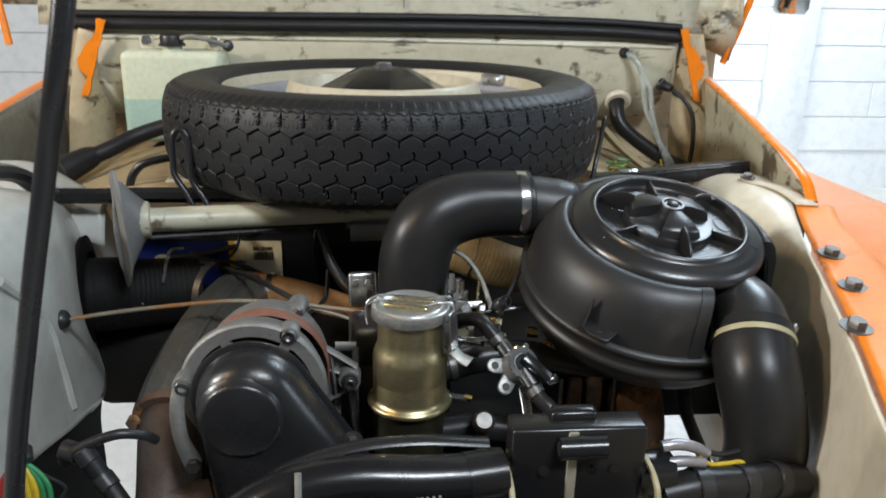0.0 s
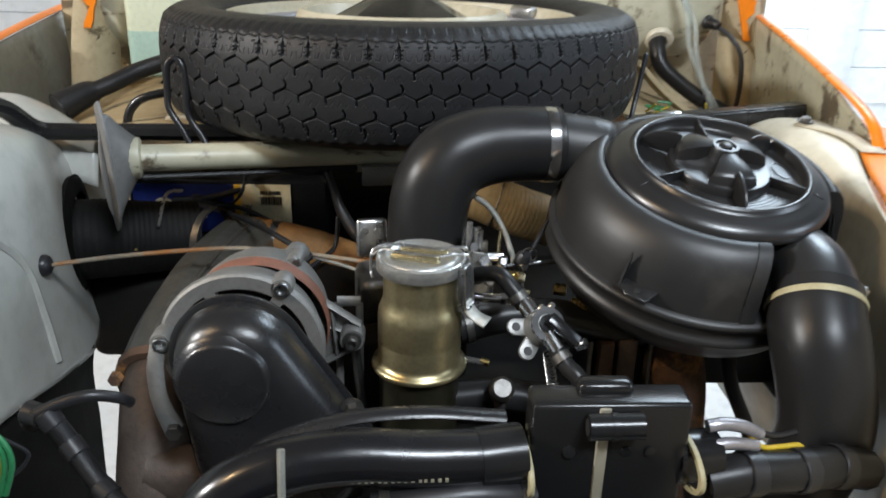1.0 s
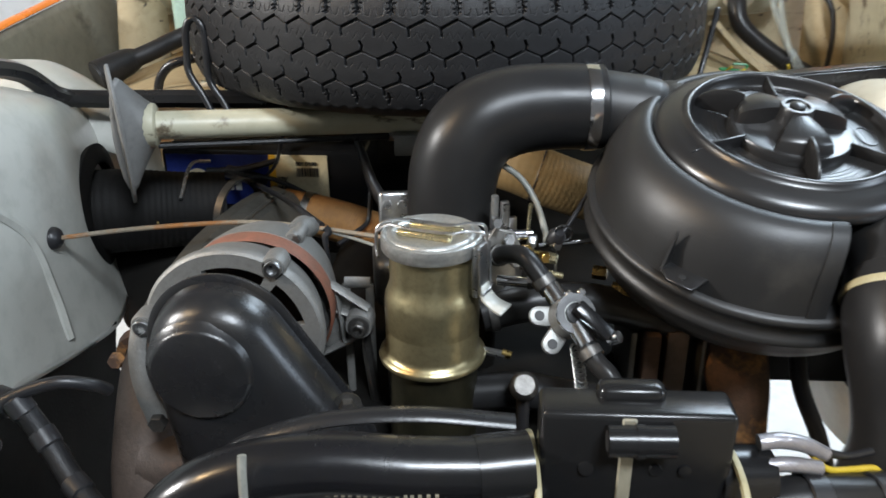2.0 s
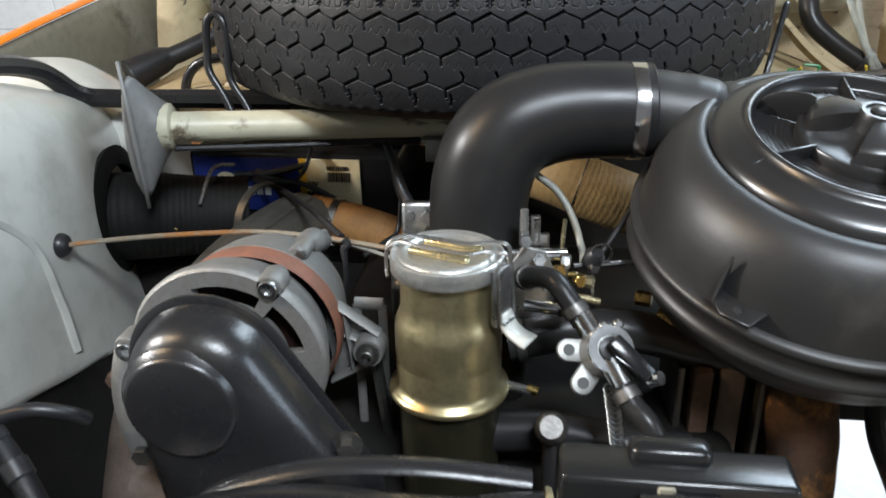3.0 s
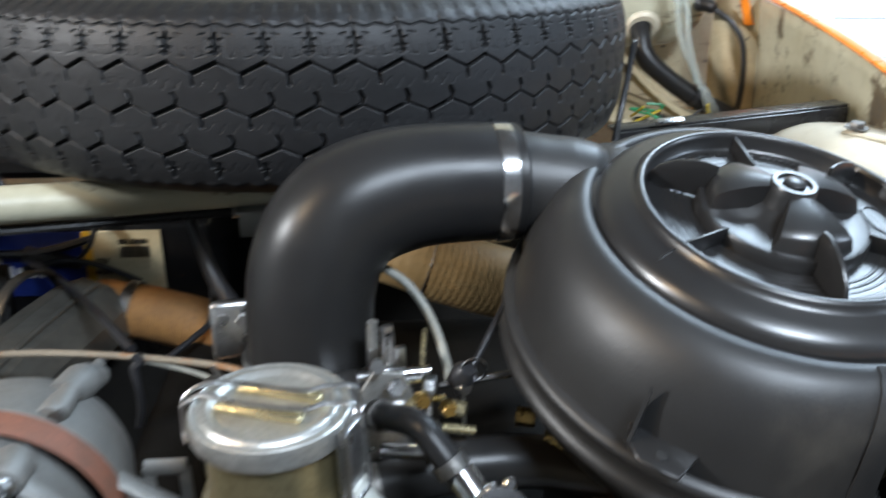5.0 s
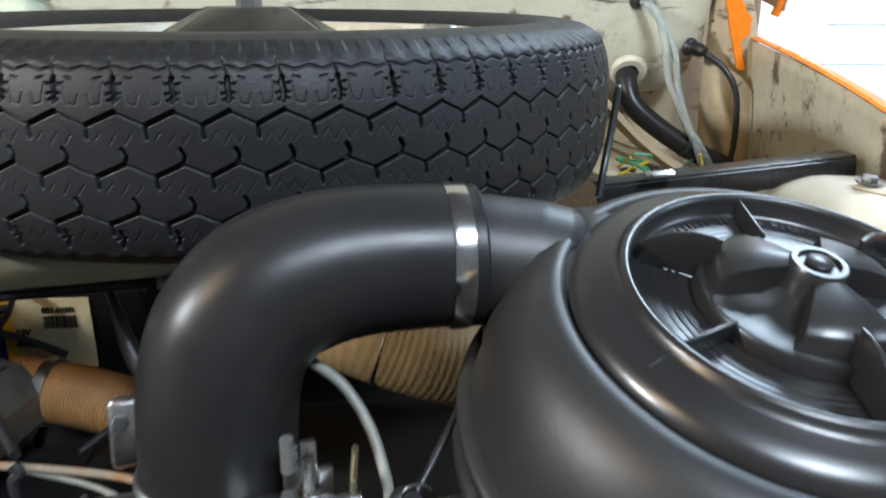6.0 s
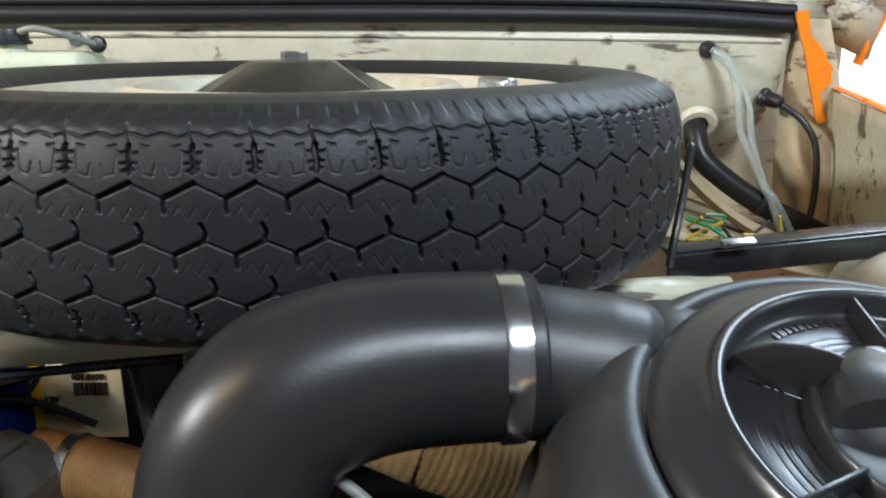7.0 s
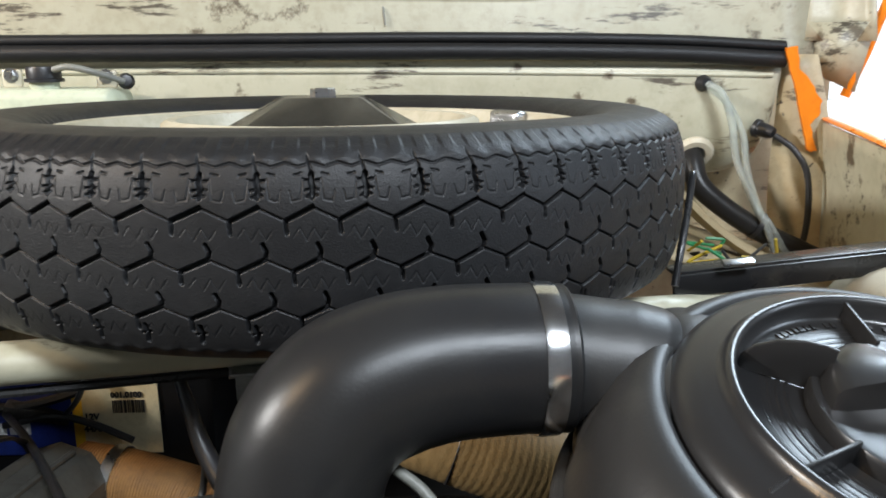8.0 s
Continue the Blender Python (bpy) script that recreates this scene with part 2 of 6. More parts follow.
def tube(bm, pts, r, seg=14, n=8, cap=True, ribs=None, flat=1.0, up=None):
    """A pipe along pts; r a number or one per control point; ribs = (pitch, depth) for a corrugated hose; flat squashes it."""
    line = spline(pts, n)
    rs = [r] * len(pts) if isinstance(r, (int, float)) else list(r)
    if ribs:
        fine, length = [], 0.0
        step = ribs[0] / 4
        for a, b in zip(line, line[1:]):
            k = max(1, round((b - a).length / step))
            fine += [a.lerp(b, j / k) for j in range(k)]
        line = fine + [line[-1]]
    total = len(line) - 1
    tan = [(line[min(i + 1, total)] - line[max(i - 1, 0)]).normalized() for i in range(total + 1)]
    side = V(up) if up else (V((0, 0, 1)) if abs(tan[0].z) < 0.9 else V((1, 0, 0)))
    side = (side - side.dot(tan[0]) * tan[0]).normalized()
    rings, s = [], 0.0
    for i, (c, t) in enumerate(zip(line, tan)):
        side = (side - side.dot(t) * t).normalized()
        other = t.cross(side)
        f = i / max(total, 1) * (len(rs) - 1)
        k = min(int(f), len(rs) - 2) if len(rs) > 1 else 0
        rad = rs[k] + (rs[k + 1] - rs[k]) * (f - k) if len(rs) > 1 else rs[0]
        if i:
            s += (c - line[i - 1]).length
        if ribs:
            rad += ribs[1] * (0.5 + 0.5 * math.cos(2 * math.pi * s / ribs[0]))
        rings.append([bm.verts.new(c + (side * math.cos(a) * flat + other * math.sin(a)) * rad) for a in (2 * math.pi * j / seg for j in range(seg))])
    for a, b in zip(rings, rings[1:]):
        for j in range(seg):
            bm.faces.new((a[j], a[(j + 1) % seg], b[(j + 1) % seg], b[j]))
    if cap:
        bm.faces.new(rings[0][::-1])
        bm.faces.new(rings[-1])
    return bm


def lathe(bm, profile, m, seg=48, start=0.0, sweep=360.0):
    """Turns a profile of (radius, height) round the z axis of the pose m."""
    full = sweep >= 360
    count = seg if full else seg + 1
    rings = []
    for r, z in profile:
        if r < 1e-6:
            rings.append([bm.verts.new(m @ V((0, 0, z)))])
        else:
            rings.append([bm.verts.new(m @ V((r * math.cos(a), r * math.sin(a), z))) for a in (radians(start + sweep * j / seg) for j in range(count))])
    for a, b in zip(rings, rings[1:]):
        for j in range(seg):
            k = (j + 1) % count
            if len(a) == 1 and len(b) > 1:
                bm.faces.new((a[0], b[j], b[k]))
            elif len(b) == 1 and len(a) > 1:
                bm.faces.new((a[j], a[k], b[0]))
            elif len(a) > 1:
                bm.faces.new((a[j], a[k], b[k], b[j]))
    return bm


def box(bm, sx, sy, sz, m, bevel=0.0, seg=2):
    made = bmesh.ops.create_cube(bm, size=1.0, matrix=m @ Matrix.Diagonal((sx, sy, sz, 1)))
    if bevel:
        vs = set(made["verts"])
        bmesh.ops.bevel(bm, geom=[e for e in bm.edges if e.verts[0] in vs], offset=bevel, segments=seg, affect="EDGES", profile=0.5)
    return bm


def plate(bm, outline, thick, m, bevel=0.0):
    """An outline in the xy plane of m, thick along its z."""
    vs = [bm.verts.new(m @ V((x, y, 0))) for x, y in outline]
    f = bm.faces.new(vs)
    ext = bmesh.ops.extrude_face_region(bm, geom=[f])
    nv = [g for g in ext["geom"] if isinstance(g, bmesh.types.BMVert)]
    off = (m.to_3x3() @ V((0, 0, thick)))
    bmesh.ops.translate(bm, verts=nv, vec=off)
    if bevel:
        new_f = [g for g in ext["geom"] if isinstance(g, bmesh.types.BMFace)]
        es = {e for q in new_f + [f] if q.is_valid for e in q.edges}
        bmesh.ops.bevel(bm, geom=list(es), offset=bevel, segments=2, affect="EDGES", profile=0.5)
    return bm


def sheet(bm, rows, n=6, m=6):
    """A smooth surface through a net of points."""
    fine = [spline(r, m) for r in rows]
    cols = list(zip(*fine))
    grid = [spline(c, n) for c in cols]
    vs = [[bm.verts.new(p) for p in c] for c in grid]
    for a, b in zip(vs, vs[1:]):
        for j in range(len(a) - 1):
            bm.faces.new((a[j], a[j + 1], b[j + 1], b[j]))
    return bm


def aim(at, z_axis, x_hint=(1, 0, 0)):
    """A pose at a point whose z axis points along z_axis."""
    z = V(z_axis).normalized()
    x = V(x_hint)
    if abs(x.normalized().dot(z)) > 0.999:
        x = V((0, 0, 1))
    x = (x - x.dot(z) * z).normalized()
    y = z.cross(x)
    return Matrix.Translation(at) @ Matrix((x, y, z)).transposed().to_4x4()


def hexbolt(bm, at, axis, r=0.006, h=0.005, washer=0.0, hint=(1, 0, 0)):
    m = aim(at, axis, hint)
    if washer:
        lathe(bm, [(0, 0), (washer, 0), (washer, 0.0012), (0, 0.0012)], m, 20)
    lathe(bm, [(0, 0), (r, 0), (r, h * 0.85), (r * 0.88, h), (r * 0.5, h), (0, h)], m, 6)
    return bm


def B():
    return bmesh.new()


# ---- the room ----
DARK_CEILING = mat("dark_timber_ceiling", (0.07, 0.065, 0.06), 0.8, second=(0.05, 0.045, 0.04), scale=2, bump=0.3, bump_scale=40)


def slab(name, sx, sy, sz, at, material, label, category):
    return solo(name, box(B(), sx, sy, sz, pose(*at)), material, label, category, kind="structure")


slab("floor", 9.0, 9.0, 0.1, (0, 0.6, -0.05), FLOOR, "pale painted concrete garage floor", "floor")
slab("ceiling", 9.0, 9.0, 0.1, (0, 0.6, 3.05), DARK_CEILING, "plain dark garage ceiling", "ceiling")
slab("wall_south", 9.0, 0.1, 3.0, (0, -3.9, 1.5), GREY_WALL, "plain grey painted garage wall", "wall")
slab("wall_west", 0.1, 9.0, 3.0, (-4.0, 0.6, 1.5), GREY_WALL, "plain grey painted garage wall", "wall")
slab("wall_east", 0.1, 9.0, 3.0, (4.4, 0.6, 1.5), GREY_WALL, "plain grey painted garage wall", "wall")

# The wall behind the car, of wide white blocks with recessed joints and a flat pilaster.
WALL_Y = 3.6
LIFT = -0.07
north = solo("wall_north", box(B(), 9.0, 0.1, 3.0, pose(0, WALL_Y + 0.066, 1.5)), WHITE_WALL, "white painted wall of long boards with thin grey joints", "wall", kind="structure")


def wall_blocks():
    course, length = 0.19, 2.6
    bm = box(B(), length - 0.006, 0.012, course - 0.006, pose(0, 0, 0), 0.003, 1)
    me = bpy.data.meshes.new("block")
    bm.to_mesh(me)
    bm.free()
    me.materials.append(WHITE_WALL)
    for row in range(2, 15):
        for i in range(-2, 3):
            x = i * length + (0.5 * length if row % 2 else 0.0) + 0.12
            if -4.0 < x < 4.1:
                ob = new("block", me)
                ob.parent = north
                ob.location = (x, WALL_Y + 0.012, row * course + LIFT)


wall_blocks()
solo("wall_pilaster", box(B(), 0.24, 0.05, 3.0, pose(2.20, WALL_Y - 0.021, 1.5), 0.006), WHITE_WALL, "flat white painted pilaster on the block wall", "pilaster", kind="structure")

# ---- the car body round the engine bay ----
FW = 0.77  # the bulkhead's plane


def bulkhead():
    ob = thing("bulkhead", (0, FW, 0.55), "worn cream painted steel bulkhead with dark stains and a round-bottomed right end", "bulkhead", kind="structure")
    # the rounded trough, closed by a curved end
    rows = []
    for x, low, back in ((-0.49, 0.868, 0.0), (-0.2, 0.868, 0.0), (0.1, 0.868, 0.0), (0.34, 0.870, 0.0), (0.43, 0.872, 0.000), (0.462, 0.879, 0.001), (0.482, 0.893, 0.003), (0.492, 0.912, 0.006), (0.4965, 0.935, 0.012)):
        h = 1.008 - low
        rows.append([(x, FW + 0.012 + back, 1.012), (x, FW + back * 0.3, 1.003), (x, FW - 0.002 + back * 0.5, low + h * 0.75), (x, FW + back, low + h * 0.45), (x, FW + 0.012 + back, low + h * 0.18), (x, FW + 0.034 + back, low + h * 0.03), (x, FW + 0.075 + back, low)])
    part("trough_panel", sheet(B(), rows, 5, 5), CREAM, ob, solid=0.003)
    part("trough_end", sheet(B(), [[(0.497, FW + 0.012, 1.01), (0.497, FW + 0.03, 0.97), (0.497, FW + 0.05, 0.955)], [(0.505, FW + 0.08, 1.01), (0.505, FW + 0.08, 0.95), (0.505, FW + 0.08, 0.90)]], 2, 3), CREAM, ob, solid=0.003)
    bm = sheet(B(), [[(x, FW + 0.088, 1.03), (x, FW + 0.086, 0.95), (x, FW + 0.084, 0.86), (x, FW + 0.08, 0.55)] for x in (-0.56, -0.2, 0.2, 0.6)], 3, 4)
    part("lower_panel", bm, SPECKLED, ob, "tan panel with dark specks", solid=0.003)
    bm = tube(B(), [(-0.49, FW - 0.001, 0.999), (0.0, FW - 0.001, 1.001), (0.485, FW - 0.001, 0.996)], 0.003, 8, 4)
    part("pressed_ridge", bm, CREAM, ob)
    return ob


bulkhead()

seal = thing("bonnet_seal", (0, FW, 1.012), "long black rubber sealing strip along the bulkhead top", "rubber seal")
part("lower_lip", tube(B(), [(-0.5, FW - 0.006, 1.02), (-0.2, FW - 0.006, 1.0215), (0.1, FW - 0.007, 1.0235), (0.35, FW - 0.006, 1.021), (0.495, FW - 0.006, 1.014)], 0.0095, 12, 10), RUBBER, seal)
part("upper_lip", tube(B(), [(-0.5, FW + 0.004, 1.034), (-0.2, FW + 0.003, 1.036), (0.1, FW + 0.004, 1.0385), (0.35, FW + 0.003, 1.036), (0.497, FW + 0.002, 1.029)], 0.0085, 12, 10, flat=0.8), RUBBER, seal)


def bonnet():
    ob = thing("bonnet", (0, FW, 1.04), "open bonnet with worn cream underside and orange painted edge", "car bonnet")
    lean = -0.24
    def P(x, s, d=0.0):
        return (x, FW + 0.035 - lean * s - d, 1.045 + s)
    rows = [[P(x, s, 0.01 * math.sin(s * 3)) for s in (-0.03, 0.06, 0.25, 0.6, 0.95)] for x in (-0.56, -0.3, 0.0, 0.3, 0.545)]
    part("inner_skin", sheet(B(), rows, 5, 5), BONNET_CREAM, ob, solid=0.004)
    # the right-hand turned side with its orange rim
    rows = [[P(0.53, s), P(0.575, s, 0.012), P(0.60, s, 0.045)] for s in (-0.01, 0.1, 0.4, 0.95)]
    part("side_flange", sheet(B(), rows, 3, 3), BONNET_CREAM, ob, solid=0.003)
    part("orange_rim", tube(B(), [P(0.585, -0.075, 0.0), P(0.605, 0.0, 0.03), P(0.625, 0.1, 0.05), P(0.655, 0.4, 0.05), P(0.665, 0.95, 0.05)], 0.006, 8, 6), ORANGE, ob)
    rows = [[P(0.53, 0.012, 0.0), P(0.60, 0.012, 0.045)], [P(0.54, -0.045, 0.0), P(0.592, -0.07, 0.01)]]
    part("hinge_corner", sheet(B(), rows, 3, 3), BONNET_CREAM, ob, solid=0.003)
    rows = [[P(x, s) for s in (0.0, 0.3, 0.95)] for x in (-0.56, -0.64)]
    part("side_flange", sheet(B(), rows, 3, 3), BONNET_CREAM, ob, solid=0.003)
    part("orange_rim", tube(B(), [P(-0.60, -0.06, 0.02), P(-0.625, 0.1, 0.03), P(-0.65, 0.4, 0.03), P(-0.66, 0.95, 0.03)], 0.006, 8, 6), ORANGE, ob)
    bm = tube(B(), [P(-0.135, 0.09, 0.004), P(-0.125, 0.055, 0.004), P(-0.10, 0.040, 0.003), P(0.05, 0.038, 0.003), P(0.20, 0.038, 0.003), P(0.228, 0.050, 0.004), P(0.24, 0.09, 0.004)], 0.0035, 8, 6)
    part("drain_hole", lathe(B(), [(0.0, 0.0), (0.0035, 0.0), (0.0035, 0.001), (0.0, 0.001)], aim(P(0.026, 0.031, 0.003), (0, -1, 0)), 14), INK, ob)
    part("thin_tube", tube(B(), [P(0.026, 0.031, 0.003), P(0.027, 0.022, 0.008), P(0.029, 0.008, 0.008)], 0.0013, 8, 4), WIRE_GREY, ob)
    part("pressed_bead", bm, BONNET_CREAM, ob)
    return ob


bonnet()


def hinge_pillar(side, x):
    ob = thing("hinge_pillar", (x, FW, 0.87), "chipped orange painted bulkhead pillar edge", "body panel", "bulkhead pillars")
    rn = random.Random(5 + side)
    outline = [(-0.013, 1.027), (0.001, 1.029), (0.006, 1.004), (0.022, 0.988), (0.036, 0.967), (0.035, 0.950), (0.025, 0.940), (0.037, 0.909), (0.026, 0.908), (0.010, 0.962), (-0.003, 0.996)]
    worn = []
    for a, b in zip(outline, outline[1:] + outline[:1]):
        for k in range(4):
            worn.append((side * (a[0] + (b[0] - a[0]) * k / 4 + rn.uniform(-0.0012, 0.0012)), a[1] + (b[1] - a[1]) * k / 4 + rn.uniform(-0.001, 0.001)))
    if side > 0:
        worn = worn[::-1]
    part("pillar_edge", plate(B(), worn, 0.004, Matrix.Translation((x, FW - 0.016, 0)) @ pose(0, 0, 0, 90, 0, 0), 0.0), ORANGE, ob)
    rows = [[(x - side * 0.006, FW + 0.006, 1.02), (x - side * 0.004, FW + 0.01, 0.95), (x + side * 0.0, FW + 0.02, 0.86), (x + side * 0.01, FW + 0.02, 0.74)],
            [(x + side * 0.03, FW - 0.012, 1.02), (x + side * 0.045, FW - 0.022, 0.95), (x + side * 0.058, FW - 0.03, 0.86), (x + side * 0.066, FW - 0.04, 0.74)]]
    part("pillar_panel", sheet(B(), rows, 3, 4), SPECKLED, ob, solid=0.003)
    return ob


hinge_pillar(1, 0.502)
hinge_pillar(-1, -0.455)

DULL_PANEL = mat("dull_inner_paint", (0.20, 0.19, 0.145), 0.5, second=(0.13, 0.12, 0.09), scale=8, bump=0.3, bump_scale=200, stain=(0.07, 0.06, 0.045), stain_scale=12, stain_cut=0.6, soft=0.1)
# left inner wing: a pale wheel arch with a rounded shoulder
left = thing("left_wheel_arch", (-0.4, 0.1, 0.5), "pale grey painted inner wheel arch with scuffs", "wheel arch", kind="structure")
rows, under = [], []
for x, y, top, low in ((-0.325, -0.5, 0.80, 0.74), (-0.335, -0.2, 0.875, 0.735), (-0.335, 0.0, 0.90, 0.708), (-0.333, 0.14, 0.90, 0.675), (-0.338, 0.22, 0.885, 0.657), (-0.36, 0.30, 0.862, 0.65), (-0.385, 0.42, 0.83, 0.65), (-0.40, 0.56, 0.79, 0.65)):
    rows.append([(x + 0.012, y, low), (x + 0.005, y, low + 0.05), (x, y, top - 0.08), (x - 0.008, y + 0.004, top - 0.03), (x - 0.035, y + 0.008, top), (x - 0.10, y + 0.01, top + 0.008), (x - 0.22, y + 0.01, top - 0.01)])
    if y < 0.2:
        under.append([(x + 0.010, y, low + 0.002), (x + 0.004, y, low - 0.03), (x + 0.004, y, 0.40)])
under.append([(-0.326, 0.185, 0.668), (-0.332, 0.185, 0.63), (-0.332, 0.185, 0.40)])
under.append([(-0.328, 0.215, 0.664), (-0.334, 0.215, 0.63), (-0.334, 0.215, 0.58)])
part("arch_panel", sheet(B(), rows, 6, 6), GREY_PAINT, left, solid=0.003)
# Sheet coloured near-black to give the shade below the arch edge.
part("arch_underside", sheet(B(), under, 6, 3), DARK, left, "underside sheet below the arch, near-black for its shade", solid=0.003)
part("pressed_crease", tube(B(), [(-0.338, 0.05, 0.86), (-0.335, 0.115, 0.80), (-0.331, 0.13, 0.74), (-0.326, 0.13, 0.695)], 0.006, 8, 8), GREY_PAINT, left)
rows = [[(x, 0.335, z - 0.045), (x, 0.352, z - 0.008), (x, 0.372, z), (x, 0.40, z - 0.004)] for x, z in ((-0.50, 0.884), (-0.47, 0.886), (-0.44, 0.884), (-0.41, 0.871), (-0.38, 0.852), (-0.345, 0.838))]
part("arch_crown", sheet(B(), rows, 5, 5), GREY_PAINT, left, solid=0.003)
rows = [[(-0.54, 0.15, 0.70), (-0.560, 0.15, 0.79), (-0.576, 0.15, 0.840)], [(-0.555, 0.45, 0.70), (-0.565, 0.45, 0.82), (-0.576, 0.45, 0.877)], [(-0.555, 0.65, 0.70), (-0.565, 0.65, 0.84), (-0.576, 0.65, 0.898)], [(-0.555, 0.90, 0.70), (-0.560, 0.90, 0.85), (-0.568, 0.90, 0.922)]]
part("outer_panel", sheet(B(), rows, 5, 4), DULL_PANEL, left, solid=0.003)
part("orange_lip", tube(B(), [(-0.58, 0.0, 0.822), (-0.58, 0.2, 0.850), (-0.58, 0.486, 0.885), (-0.58, 0.666, 0.904), (-0.576, 0.80, 0.917), (-0.570, 0.90, 0.926)], 0.010, 8, 8, flat=0.3), ORANGE, left)

# right inner wing, flat rail, outer wing
right = thing("right_inner_wing", (0.45, 0.2, 0.5), "pale cream inner wing with primer patches and a bolted orange rail", "inner wing", kind="structure")
rows = []
for xr, y, z in ((0.208, -0.40, 0.845), (0.276, -0.20, 0.853), (0.315, -0.10, 0.857), (0.352, 0.0, 0.86), (0.389, 0.10, 0.86)):
    rows.append([(xr - 0.016, y, 0.45), (xr - 0.012, y, z - 0.15), (xr - 0.006, y, z - 0.06), (xr - 0.003, y, z - 0.012), (xr, y, z)])
rows += [[(0.43, 0.20, 0.50), (0.41, 0.20, 0.72), (0.395, 0.195, 0.81), (0.405, 0.195, 0.855), (0.43, 0.20, 0.864)],
         [(0.42, 0.30, 0.50), (0.385, 0.29, 0.76), (0.38, 0.28, 0.84), (0.41, 0.275, 0.872), (0.455, 0.28, 0.874)],
         [(0.42, 0.42, 0.50), (0.39, 0.41, 0.76), (0.39, 0.40, 0.84), (0.42, 0.385, 0.868), (0.47, 0.38, 0.87)],
         [(0.44, 0.52, 0.50), (0.43, 0.51, 0.74), (0.43, 0.50, 0.81), (0.45, 0.49, 0.832), (0.50, 0.48, 0.835)]]
part("wing_panel", sheet(B(), rows, 6, 5), CREAM_CLEAN, right, solid=0.003)
rows = []
for xr, y, z in ((0.213, -0.40, 0.848), (0.282, -0.20, 0.856), (0.321, -0.10, 0.860), (0.358, 0.0, 0.863), (0.395, 0.10, 0.863), (0.433, 0.20, 0.866), (0.452, 0.25, 0.870)):
    w = 0.045 if y < 0.2 else 0.03
    rows.append([(xr, y, z), (xr + w * 0.5, y - 0.012, z + 0.001), (xr + w, y - 0.024, z + 0.002), (xr + w + 0.006, y - 0.026, z - 0.006)])
part("orange_rail", sheet(B(), rows, 6, 3), ORANGE, right, solid=0.003)
rows = [[(0.472, 0.25, 0.80), (0.47, 0.25, 0.85), (0.468, 0.25, 0.88)], [(0.482, 0.383, 0.78), (0.48, 0.383, 0.86), (0.474, 0.383, 0.919)], [(0.512, 0.55, 0.76), (0.51, 0.55, 0.86), (0.50, 0.55, 0.936)], [(0.57, 0.80, 0.76), (0.565, 0.80, 0.86), (0.555, 0.79, 0.943)]]
part("outer_panel", sheet(B(), rows, 5, 5), CREAM, right, solid=0.003)
part("orange_lip", tube(B(), [(0.468, 0.24, 0.872), (0.468, 0.275, 0.899), (0.475, 0.383, 0.922), (0.502, 0.55, 0.939), (0.557, 0.79, 0.947)], 0.007, 8, 8, flat=0.4), ORANGE, right)

wing = thing("right_outer_wing", (0.7, 0.3, 0.4), "glossy orange painted outer front wing", "car wing")
rows = []
for y, c, z, d in ((-0.5, 0.25, 0.82, 0.02), (-0.15, 0.338, 0.842, 0.015), (0.1, 0.431, 0.850, 0.012), (0.3, 0.485, 0.850, 0.012), (0.5, 0.51, 0.838, 0.015), (0.95, 0.60, 0.795, 0.015)):
    rows.append([(c, y, z), (c + 0.05, y, z - d), (c + 0.15, y, z - d - 0.004), (c + 0.26, y, z - d - 0.05), (c + 0.31, y, z - 0.2), (c + 0.32, y, 0.40)])
part("wing_skin", sheet(B(), rows, 6, 6), ORANGE, wing, solid=0.003)
wing = thing("left_outer_wing", (-0.7, 0.3, 0.4), "glossy orange painted outer front wing", "car wing")
rows = []
for y, c, z in ((-0.5, -0.54, 0.68), (0.1, -0.575, 0.74), (0.3, -0.58, 0.75), (0.6, -0.585, 0.78), (0.95, -0.60, 0.79)):
    rows.append([(c, y, z), (c - 0.05, y, z + 0.0), (c - 0.2, y, z - 0.03), (c - 0.3, y, z - 0.2), (c - 0.32, y, 0.40)])
part("wing_skin", sheet(B(), rows, 6, 6), ORANGE, wing, solid=0.003)
# ---- spare wheel lying over the engine ----
WC = V((-0.012, 0.462, 0.907))
WM = aim(WC, (-0.004, 0.022, 1.0))
TM = WM @ pose(0, 0, 0.0175)  # the middle of the tread
TYRE_R, HALF = 0.2765, 0.064
PITCHES, PHASE = 65, 274.5  # tread blocks round the tyre; where one shoulder slot stands, in degrees


